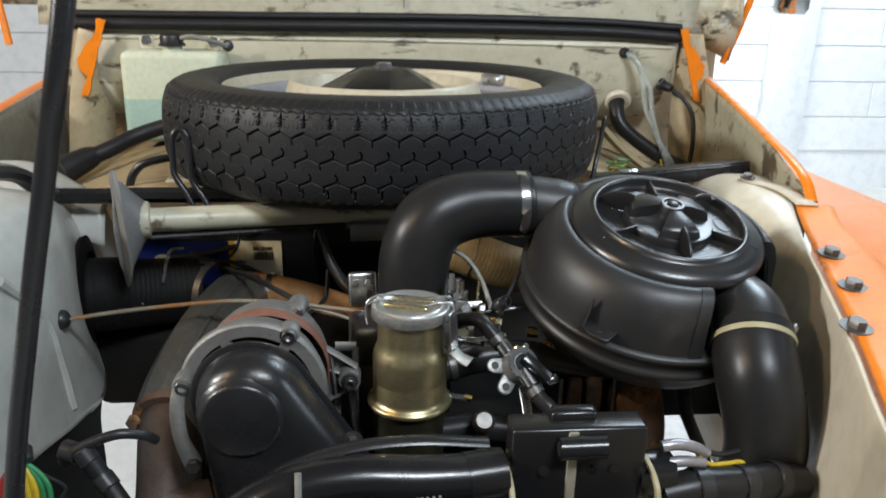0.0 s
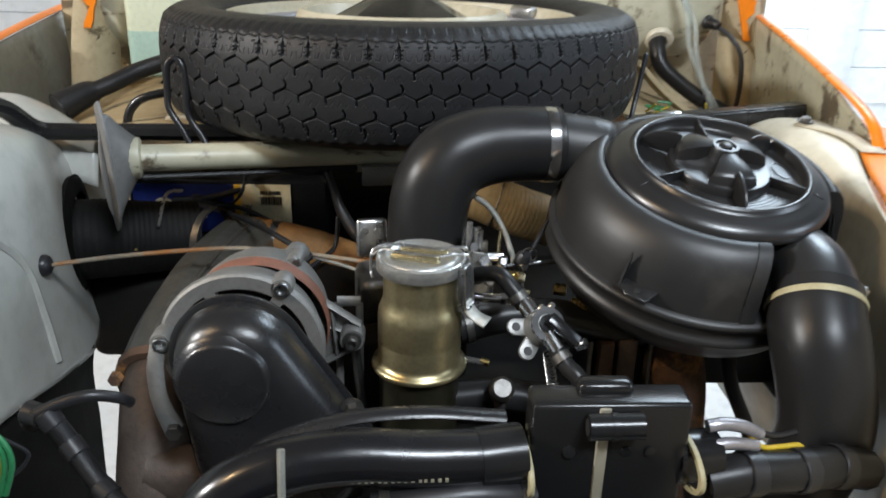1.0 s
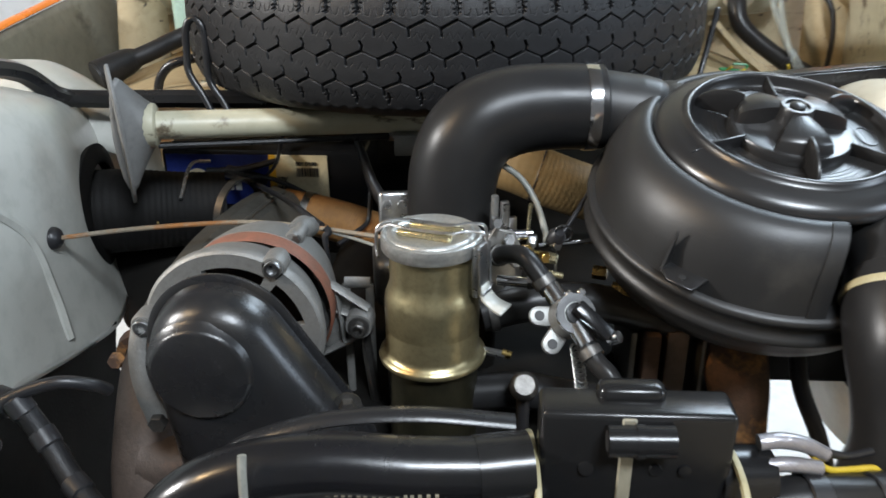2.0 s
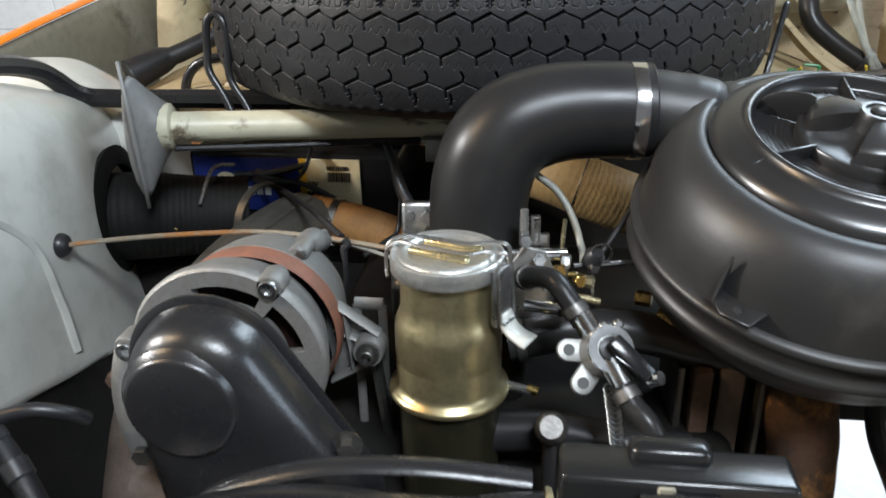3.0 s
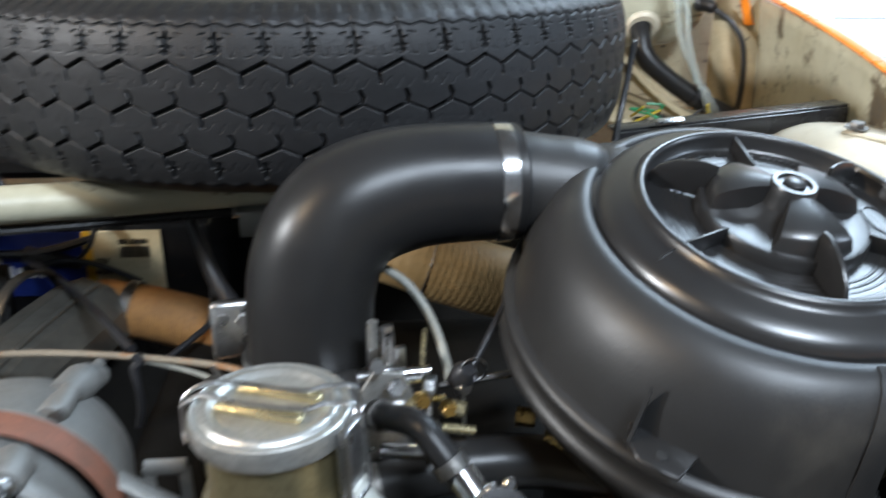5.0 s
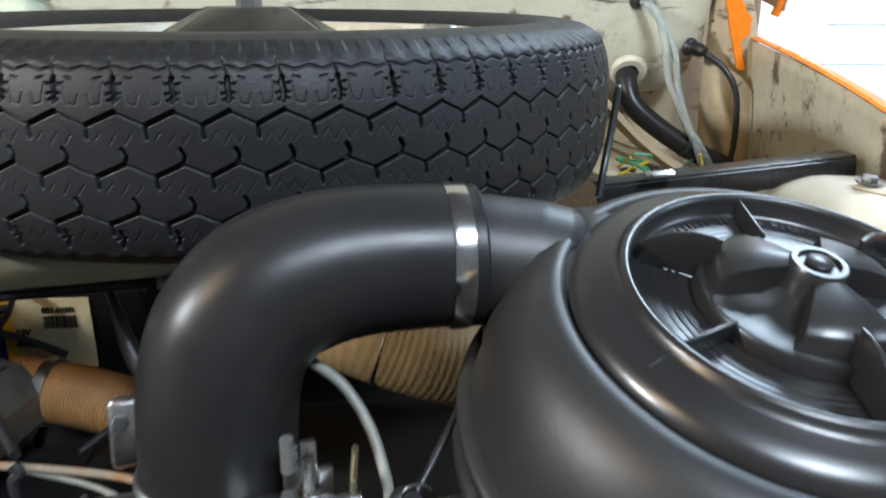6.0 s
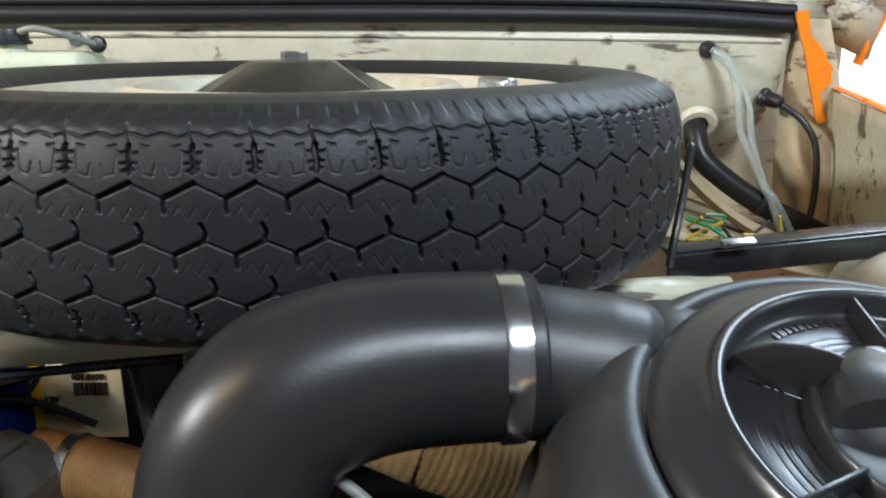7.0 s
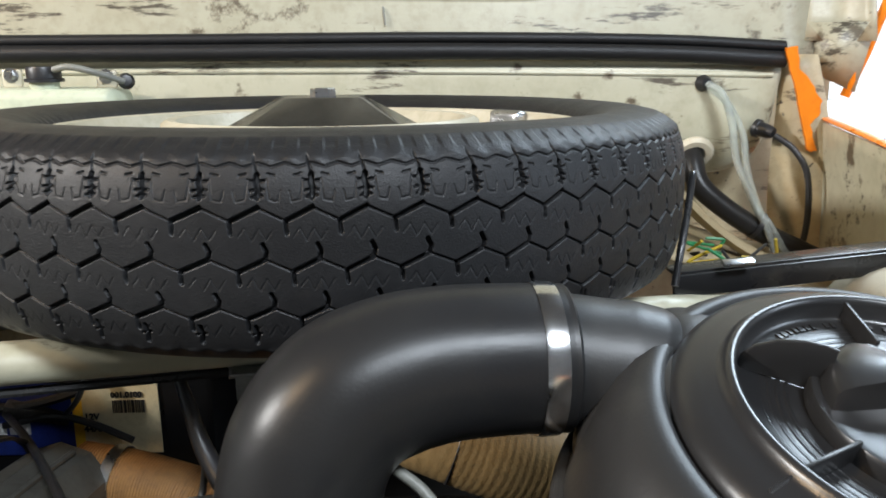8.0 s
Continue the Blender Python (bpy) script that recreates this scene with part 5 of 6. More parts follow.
part("pipe_flange", lathe(B(), [(0.026, -0.004), (0.033, -0.004), (0.0335, 0.004), (0.026, 0.005)], aim((-0.213, 0.06, 0.722), (0, 1, 0.35)), 24), RUST, exh)
part("side_branch", tube(B(), [(-0.205, -0.005, 0.68), (-0.17, -0.005, 0.675), (-0.13, 0.01, 0.68)], 0.022, 16, 5), RUST_PIPE, exh)
part("flange_nut", hexbolt(B(), (-0.242, 0.05, 0.727), (0, -1, 0), 0.006, 0.007), RUST, exh)

oh = thing("paper_hose", (-0.12, 0.33, 0.70), "orange-brown ribbed paper warm air hose", "hose", "paper hoses")
part("hose", tube(B(), [(-0.185, 0.352, 0.730), (-0.14, 0.345, 0.724), (-0.09, 0.33, 0.715), (-0.04, 0.30, 0.705), (0.0, 0.27, 0.69)], 0.0225, 28, 8, ribs=(0.0022, 0.0005)), CARD_ORANGE, oh)
part("hose_clamp", lathe(B(), [(0.0236, -0.004), (0.0248, -0.004), (0.0248, 0.004), (0.0236, 0.004)], aim((-0.158, 0.348, 0.7265), (1, -0.15, -0.15)), 32), STEEL, oh)
bh = thing("paper_hose", (0.09, 0.22, 0.76), "beige ribbed paper warm air hose curving under the elbow", "hose", "paper hoses")
part("hose", tube(B(), [(0.005, 0.30, 0.79), (0.035, 0.25, 0.822), (0.062, 0.225, 0.825), (0.09, 0.22, 0.815), (0.125, 0.222, 0.802), (0.18, 0.23, 0.785)], 0.0245, 32, 8, ribs=(0.0042, 0.0002)), CARD_BEIGE, bh)
part("wire_band", lathe(B(), [(0.0248, -0.0012), (0.0256, 0.0), (0.0248, 0.0012)], aim((0.0800, 0.2210, 0.8190), (1, -0.15, -0.30)), 32), WIRE, bh, "thin dark wire band")
part("end_clamp", lathe(B(), [(0.0246, -0.004), (0.0256, -0.004), (0.0256, 0.004), (0.0246, 0.004)], aim((0.1400, 0.2240, 0.7970), (1, 0.1, -0.30)), 32), STEEL, bh, "steel hose clamp")

# ---- throttle cable and small wiring ----
cab = thing("choke_cable", (-0.33, 0.145, 0.775), "rusty sheathed control cable through a rubber grommet", "cable")
part("sheath", tube(B(), [(-0.328, 0.149, 0.781), (-0.281, 0.155, 0.786), (-0.227, 0.155, 0.792), (-0.173, 0.155, 0.796), (-0.135, 0.155, 0.795), (-0.098, 0.155, 0.791), (-0.05, 0.150, 0.786), (-0.02, 0.135, 0.785)], 0.0021, 8, 8), CABLE_RUST, cab)
part("grommet", lathe(B(), [(0.0, 0.006), (0.004, 0.006), (0.0085, 0.003), (0.010, 0.0), (0.010, -0.004), (0.0, -0.004)], aim((-0.329, 0.149, 0.781), (1, 0, 0)), 24), WIRE, cab, "black rubber grommet")
part("inner_wire", tube(B(), [(-0.098, 0.156, 0.789), (-0.06, 0.150, 0.780), (-0.03, 0.130, 0.775)], 0.0015, 8, 4), WIRE_GREY, cab)
part("cable_tie", tube(B(), [(-0.0985, 0.152, 0.794), (-0.0955, 0.151, 0.790), (-0.0985, 0.150, 0.786), (-0.0975, 0.148, 0.775), (-0.098, 0.15, 0.76), (-0.102, 0.152, 0.745)], [0.003, 0.003, 0.003, 0.002, 0.0025, 0.002], 8, 5), WIRE, cab)


def wire(name, pts, r, material, label, category="wire", n=8):
    ob = thing(name, pts[0], label, category)
    part("strand", tube(B(), pts, r, 10, n), material, ob)
    if category == "hose" and not isinstance(r, list):
        for a, b in ((0, 1), (-1, -2)):
            p, d = V(pts[a]), (V(pts[b]) - V(pts[a])).normalized()
            part("clamp_ring", lathe(B(), [(r, -0.003), (r + 0.0012, -0.003), (r + 0.0012, 0.003), (r, 0.003)], aim(p + d * 0.008, d), 20), DARK_STEEL, ob)
    return ob


wire("battery_cable", [(-0.268, 0.42, 0.745), (-0.235, 0.372, 0.757), (-0.20, 0.32, 0.768), (-0.155, 0.25, 0.780), (-0.105, 0.17, 0.788)], 0.0028, WIRE, "black cable from the battery terminal")
wire("hanging_pipe", [(-0.095, 0.30, 0.835), (-0.085, 0.29, 0.81), (-0.075, 0.28, 0.785), (-0.055, 0.26, 0.765), (-0.02, 0.23, 0.755)], [0.003, 0.0045, 0.006, 0.007, 0.007], WIRE, "thin black pipe hanging from the beam", "pipe")
wire("loose_wire", [(-0.082, 0.31, 0.77), (-0.085, 0.30, 0.74), (-0.095, 0.28, 0.735), (-0.11, 0.26, 0.73)], 0.0025, WIRE, "taped black wire by the paper hose")
tl = thing("battery_terminal", (-0.25, 0.43, 0.735), "tangle of black battery terminal clamp and leads", "battery terminal")
part("clamp", box(B(), 0.05, 0.025, 0.012, pose(-0.245, 0.43, 0.745, 10, 15, 10), 0.003), DARK_STEEL, tl)
part("lead", tube(B(), [(-0.29, 0.42, 0.75), (-0.25, 0.42, 0.752), (-0.215, 0.425, 0.76), (-0.205, 0.43, 0.765)], 0.004, 8, 5), WIRE, tl)
part("lead", tube(B(), [(-0.27, 0.42, 0.735), (-0.23, 0.415, 0.745), (-0.20, 0.415, 0.738), (-0.17, 0.42, 0.72)], 0.003, 8, 5), WIRE, tl)
part("lead", tube(B(), [(-0.225, 0.42, 0.74), (-0.205, 0.41, 0.763), (-0.20, 0.43, 0.79)], 0.004, 8, 5, flat=0.4), WIRE, tl)
# ---- carburettor and linkage ----
def moved(ob, d):
    ob.location = ob.location + V(d)
    return ob


carb = thing("carburettor", (0.01, 0.10, 0.76), "zinc carburettor top with levers, screws and springs", "carburettor")
part("throat", lathe(B(), [(0.0, 0.0), (0.036, 0.0), (0.037, 0.01), (0.035, 0.018), (0.033, 0.022), (0.033, 0.026), (0.0, 0.026)], aim((0.007, 0.108, 0.79), (0, 0, 1)), 36), STEEL, carb)
pl = part("front_plate", box(B(), 0.028, 0.008, 0.036, pose(-0.040, 0.158, 0.806, -12, 0, 8), 0.004, 3), STEEL, carb, "bright bracket plate")
part("plate_screw", hexbolt(B(), (-0.046, 0.152, 0.815), (0, -1, 0.2), 0.004, 0.003), STEEL, pl)
part("plate_screw", hexbolt(B(), (-0.034, 0.152, 0.815), (0, -1, 0.2), 0.004, 0.003), STEEL, pl)
part("float_bowl", box(B(), 0.045, 0.04, 0.045, pose(0.035, 0.066, 0.80, 0, 0, 15), 0.008, 3), STEEL, carb)
part("bowl_side", box(B(), 0.03, 0.05, 0.04, pose(-0.035, 0.09, 0.785, 0, 0, 10), 0.008, 3), DARK_STEEL, carb)
for x, z, h in ((0.045, 0.825, 0.02), (0.052, 0.822, 0.028), (0.058, 0.815, 0.018)):
    moved(part("lever", box(B(), 0.006, 0.004, h, pose(x, 0.075, z, 0, 0, 20), 0.001), STEEL, carb), (-0.005, 0.0, 0.013))
moved(part("spindle", tube(B(), [(0.05, 0.062, 0.811), (0.085, 0.064, 0.812)], 0.0032, 10, 1), CHROME, carb), (-0.018, 0.0, 0.017))
moved(part("spindle", tube(B(), [(0.09, 0.07, 0.800), (0.135, 0.075, 0.803)], 0.0018, 8, 1), CHROME, carb), (-0.018, 0.0, 0.017))
moved(part("lever_arm", tube(B(), [(0.083, 0.066, 0.797), (0.082, 0.068, 0.815), (0.083, 0.068, 0.832)], 0.0028, 8, 3, flat=0.5), GOLD_BRIGHT, carb), (-0.018, 0.0, 0.017))
for p, ax, r, h, mt in (((0.079, 0.05, 0.806), (0.4, -1, 0.2), 0.004, 0.006, BRASS), ((0.090, 0.052, 0.800), (1, -0.4, 0), 0.0038, 0.012, GOLD_BRIGHT), ((0.086, 0.048, 0.792), (0.2, -1, 0), 0.003, 0.008, STEEL), ((0.1, 0.062, 0.804), (0.6, -1, 0.3), 0.004, 0.005, STEEL), ((0.072, 0.05, 0.796), (0.3, -1, 0.3), 0.0035, 0.006, STEEL)):
    moved(part("linkage_screw", hexbolt(B(), p, ax, r, h), mt, carb), (-0.018, 0.0, 0.017))
moved(part("spring_ring", tube(B(), [(0.106 + 0.006 * math.cos(a), 0.06, 0.814 + 0.006 * math.sin(a)) for a in (i * 0.7 for i in range(10))], 0.0008, 6, 3), CHROME, carb), (-0.018, 0.0, 0.017))
moved(part("joint_cup", lathe(B(), [(0.0, 0.008), (0.004, 0.008), (0.0065, 0.004), (0.006, -0.004), (0.0, -0.006)], aim((0.101, 0.064, 0.808), (0.3, -0.5, 1)), 16), WIRE, carb), (-0.018, 0.0, 0.017))
moved(part("drop_wire", tube(B(), [(0.101, 0.06, 0.803), (0.102, 0.058, 0.785), (0.104, 0.06, 0.775)], 0.001, 6, 4), STEEL, carb), (-0.018, 0.0, 0.017))
moved(part("jet_stub", tube(B(), [(0.042, 0.03, 0.793), (0.068, 0.028, 0.792)], 0.0036, 10, 1), CHROME, carb), (0.0, 0.0, 0.016))
moved(part("jet_nut", hexbolt(B(), (0.062, 0.028, 0.792), (1, 0, 0), 0.005, 0.008), CHROME, carb), (0.0, 0.0, 0.016))
part("brass_jet", tube(B(), [(0.046, -0.001, 0.771), (0.052, -0.003, 0.770)], 0.0028, 10, 1), BRASS, carb)
part("pull_rod", tube(B(), [(0.030, 0.003, 0.771), (0.048, -0.002, 0.770)], [0.0026, 0.0026], 8, 1), STEEL, carb)
for p, q, r, mt in (((0.044, 0.058, 0.828), (0.063, 0.058, 0.829), 0.0030, CHROME), ((0.048, 0.060, 0.836), (0.048, 0.060, 0.852), 0.0022, STEEL), ((0.040, 0.066, 0.842), (0.040, 0.066, 0.856), 0.0026, ALU_BRIGHT),
                    ((0.060, 0.056, 0.818), (0.074, 0.060, 0.816), 0.0018, BRASS), ((0.066, 0.052, 0.824), (0.066, 0.052, 0.812), 0.0016, STEEL), ((0.072, 0.050, 0.806), (0.088, 0.052, 0.802), 0.0024, GOLD_BRIGHT), ((-0.036, 0.070, 0.832), (-0.028, 0.050, 0.838), 0.0012, STEEL)):
    part("link_rod", tube(B(), [p, q], r, 10, 1), mt, carb)
for at, ax, r, h, mt in (((0.064, 0.052, 0.829), (1, -0.2, 0), 0.0046, 0.005, STEEL), ((0.058, 0.050, 0.820), (0.2, -1, 0.2), 0.0036, 0.006, GOLD_BRIGHT), ((0.074, 0.050, 0.818), (0.4, -1, 0.1), 0.0042, 0.005, BRASS), ((0.050, 0.046, 0.832), (0.1, -1, 0.4), 0.0045, 0.004, STEEL), ((0.042, 0.046, 0.844), (0.0, -1, 0.3), 0.0038, 0.004, STEEL), ((0.112, 0.070, 0.797), (1, -0.3, 0), 0.0050, 0.010, BRASS)):
    part("link_nut", hexbolt(B(), at, ax, r, h), mt, carb)
part("bracket_cheek", plate(B(), [(0.0, 0.0), (0.022, 0.002), (0.026, 0.012), (0.020, 0.026), (0.006, 0.030), (-0.002, 0.018)], 0.003, pose(0.034, 0.052, 0.808, 90, 0, 12), 0.0008), ALU_BRIGHT, carb)
wire("clear_vent_tube", [(0.045, 0.118, 0.862), (0.060, 0.11, 0.853), (0.071, 0.10, 0.838), (0.077, 0.085, 0.823), (0.078, 0.072, 0.817)], 0.0024, WIRE_GREY, "pale grey vent tube to the linkage", "tube")
wire("throttle_wire", [(0.126, 0.118, 0.872), (0.110, 0.098, 0.850), (0.093, 0.075, 0.832), (0.085, 0.066, 0.824)], 0.0018, WIRE, "thin black throttle wire to the linkage")

# ---- fuel tap with its hoses ----
TAP = V((0.0870, -0.0205, 0.8105))
tap = thing("fuel_tap", TAP - V((0, 0, 0.02)), "cast grey fuel tap with two pierced ears and a black lever", "fuel tap")
tm = aim(TAP, (0.25, -0.75, 0.62), (1, 0.2, 0))
part("tap_body", lathe(B(), [(0.0, -0.012), (0.013, -0.012), (0.0135, -0.004), (0.0125, 0.006), (0.010, 0.0075), (0.0, 0.0075)], tm, 32), ALU_BRIGHT, tap)
part("face_ring", lathe(B(), [(0.0125, 0.0062), (0.0125, 0.0085), (0.0075, 0.0085), (0.0072, 0.004)], tm, 32), CHROME, tap)
part("lever_hub", lathe(B(), [(0.0068, 0.004), (0.0066, 0.010), (0.0, 0.0105)], tm, 24), PLASTIC, tap)
part("lever", box(B(), 0.027, 0.0085, 0.009, tm @ pose(0.008, -0.006, 0.0125, 0, 0, -48), 0.0012), PLASTIC, tap, "black plastic tap lever")
for dx, dy in ((-0.019, 0.002), (-0.013, -0.016)):
    a = math.atan2(dy, dx)
    pts = [(dx + 0.0062 * math.cos(a + radians(t)), dy + 0.0062 * math.sin(a + radians(t))) for t in range(-90, 91, 20)]
    pts += [(-0.0062 * math.sin(a) * k, 0.0062 * math.cos(a) * k) for k in (1, -1)]
    ear = part("ear", plate(B(), pts, 0.0035, tm @ pose(0, 0, -0.008), 0.0006), ALU_BRIGHT, tap)
    part("ear_hole", lathe(B(), [(0.0, 0.0), (0.0032, 0.0), (0.0032, 0.0004), (0.0, 0.0004)], tm @ pose(dx, dy, -0.0044), 16), INK, ear)
for k, (dx, dy) in enumerate(((-0.002, 0.012), (0.006, 0.013))):
    part("screw", lathe(B(), [(0.0, 0.0), (0.0028, 0.0), (0.0028, 0.003), (0.0018, 0.004), (0.0, 0.004)], tm @ pose(dx, dy, 0.004), 14), CHROME, tap)
part("spigot", tube(B(), [TAP + V((-0.004, 0.004, 0.002)), TAP + V((-0.013, 0.015, 0.012))], 0.0064, 14, 1), CHROME, tap)
part("spigot", tube(B(), [TAP + V((0.002, -0.006, -0.002)), TAP + V((0.009, -0.016, -0.011))], 0.0066, 14, 1), CHROME, tap)
part("bleed_screw", tube(B(), [TAP + V((0.022, -0.014, -0.008)), TAP + V((0.027, -0.017, -0.004))], 0.0038, 10, 1), CHROME, tap)
wire("fuel_hose", [(0.040, 0.040, 0.822), (0.048, 0.022, 0.832), (0.058, 0.008, 0.837), (0.067, -0.001, 0.8295), (0.0750, -0.007, 0.8195)], 0.0062, HOSE, "short black fuel hose above the tap", "hose")
wire("fuel_hose", [(0.0935, -0.034, 0.800), (0.1005, -0.043, 0.792), (0.109, -0.051, 0.785), (0.117, -0.057, 0.765), (0.120, -0.060, 0.72)], 0.0062, HOSE, "short black fuel hose below the tap", "hose")
sp = thing("coil_spring", (0.088, -0.04, 0.73), "thin steel coil return spring", "spring")
a0, a1 = V((0.0900, -0.0300, 0.794)), V((0.099, -0.050, 0.740))
turns = [a0.lerp(a1, i / 160) + V((math.cos(i * 0.8) * 0.0035, math.sin(i * 0.8) * 0.003, math.sin(i * 0.8) * 0.002)) for i in range(161)]
part("coil", tube(B(), turns, 0.0008, 5, 1), STEEL, sp)

# ---- pipes below the filter ----
wire("breather_hose", [(0.032, 0.045, 0.775), (0.07, 0.05, 0.782), (0.115, 0.055, 0.78), (0.155, 0.06, 0.768), (0.20, 0.07, 0.755)], 0.0135, HOSE, "fat black breather hose from canister to filter", "hose")
wire("oil_pipe", [(0.025, 0.0, 0.738), (0.06, 0.0, 0.741), (0.10, -0.005, 0.738), (0.14, -0.005, 0.735)], 0.0125, HOSE, "fat black oil pipe beside the canister", "pipe")
db = thing("dip_bolt", (0.06, -0.018, 0.70), "dull steel banjo bolt on a black stem", "bolt")
part("stem", tube(B(), [(0.060, -0.017, 0.70), (0.060, -0.018, 0.752)], 0.0045, 10, 1), WIRE, db)
part("head", lathe(B(), [(0.0, 0.009), (0.0065, 0.009), (0.0092, 0.006), (0.0096, 0.0), (0.008, -0.005), (0.0, -0.005)], aim((0.060, -0.019, 0.757), (0, -0.75, 0.65)), 20), DARK_STEEL, db)
man = thing("rusty_manifold", (0.19, 0.06, 0.6), "rusty cast exhaust manifold under the filter", "exhaust manifold")
part("runner", tube(B(), [(0.215, 0.07, 0.765), (0.217, 0.055, 0.735), (0.222, 0.045, 0.70), (0.222, 0.04, 0.62)], [0.020, 0.024, 0.021, 0.024], 18, 6), RUST, man)
for x, w, yy, mt in ((0.140, 0.005, 0.072, DARK_STEEL), (0.153, 0.012, 0.068, RUST), (0.172, 0.016, 0.074, RUST_PIPE), (0.190, 0.004, 0.07, DARK_STEEL)):
    part("fin", box(B(), w, 0.05, 0.12, pose(x, yy, 0.700, 0, 0, 4), 0.0015), mt, man)
wire("drop_hose", [(0.262, 0.06, 0.75), (0.264, 0.045, 0.72), (0.278, 0.03, 0.685), (0.292, 0.02, 0.64)], 0.006, WIRE, "thin black hose beside the floor gap", "hose")
part("brass_fitting", hexbolt(B(), (0.125, 0.06, 0.788), (1, -0.3, 0), 0.006, 0.016), BRASS, carb)

# ---- ignition box and hoses along the front ----
ibox = thing("ignition_box", (0.105, -0.127, 0.74), "black plastic ignition unit with a moulded cylinder", "ignition unit")
part("case", box(B(), 0.094, 0.024, 0.090, pose(0.108, -0.125, 0.777), 0.0035, 3), PLASTIC, ibox)
part("ridge", box(B(), 0.034, 0.014, 0.012, pose(0.106, -0.119, 0.8225, 0, 0, 0), 0.005, 3), PLASTIC, ibox)
part("mould_seam", box(B(), 0.007, 0.002, 0.086, pose(0.103, -0.1372, 0.777), 0.0008, 1), YELLOW_GREY, ibox)
cyl = part("moulded_cylinder", tube(B(), [(0.0925, -0.142, 0.8105), (0.124, -0.142, 0.8110)], 0.0078, 24, 1), PLASTIC, ibox)
part("cylinder_band", tube(B(), [(0.1055, -0.142, 0.8107), (0.1095, -0.142, 0.8107)], 0.0085, 24, 1), PLASTIC, cyl)
part("bore", tube(B(), [(0.0921, -0.142, 0.8105), (0.0935, -0.142, 0.8105)], 0.005, 16, 1), INK, cyl)
for x, r, tilt in ((0.084, 0.0042, 0.2), (0.118, 0.0036, -0.1), (0.132, 0.0036, 0.1)):
    part("mould_boss", lathe(B(), [(0.0, 0.0), (r, 0.0), (r * 0.9, 0.0012), (0.0, 0.0014)], aim((x, -0.1370, 0.790), (0, -1, tilt)), 16), PLASTIC, ibox)
for x in (0.0590, 0.1580):
    bm = lathe(B(), [(0.020, -0.002), (0.0225, -0.0015), (0.023, 0.0), (0.0225, 0.0015), (0.020, 0.002)], aim((x, -0.126, 0.777), (1, 0.06, 0)) @ Matrix.Diagonal((1.3, 0.7, 1.0, 1.0)), 36)
    part("rubber_band", bm, YELLOW_BAND, ibox, "yellowed rubber band")
part("end_plug", tube(B(), [(0.150, -0.124, 0.776), (0.178, -0.120, 0.774)], 0.0165, 20, 1), PLASTIC, ibox)
fh = thing("front_hose", (-0.04, -0.14, 0.77), "glossy black front hose lying across the bay", "hose")
part("hose", tube(B(), [(-0.135, -0.155, 0.745), (-0.115, -0.152, 0.772), (-0.085, -0.147, 0.787), (-0.045, -0.143, 0.792), (0.0, -0.141, 0.789), (0.04, -0.136, 0.786)], 0.0165, 28, 8), GLOSS_HOSE, fh)
part("sleeve", tube(B(), [(0.030, -0.137, 0.786), (0.0565, -0.132, 0.786)], 0.0178, 28, 1), PLASTIC, fh)
bm = B()
rn = random.Random(7)
for i in range(18):
    box(bm, 0.0018, 0.0012, 0.002, pose(-0.052 + i * 0.0037 + rn.random() * 0.001, -0.1575 + 0.00004 * i, 0.7865, 0, 0, 2), 0)
part("worn_print", bm, YELLOW_GREY, fh)
wire("front_hose_lower", [(-0.03, -0.155, 0.765), (0.02, -0.152, 0.771), (0.045, -0.148, 0.768), (0.062, -0.142, 0.762)], 0.009, WIRE, "dull black hose under the front hose", "hose")
lip = solo("shroud_lip", tube(B(), [(-0.13, -0.125, 0.745), (-0.105, -0.12, 0.775), (-0.085, -0.118, 0.788), (-0.045, -0.115, 0.799), (0.0, -0.112, 0.801), (0.05, -0.108, 0.795)], 0.006, 8, 8, flat=0.5), BLACK_PAINT, "black pressed fan shroud lip behind the front hose", "shroud", kind="")
pin = solo("wire_pin", tube(B(), [(-0.0785, -0.17, 0.755), (-0.078, -0.1655, 0.80), (-0.078, -0.162, 0.812)], 0.0022, 8, 4), WIRE_GREY, "grey wire pin standing before the front hose", "pin")
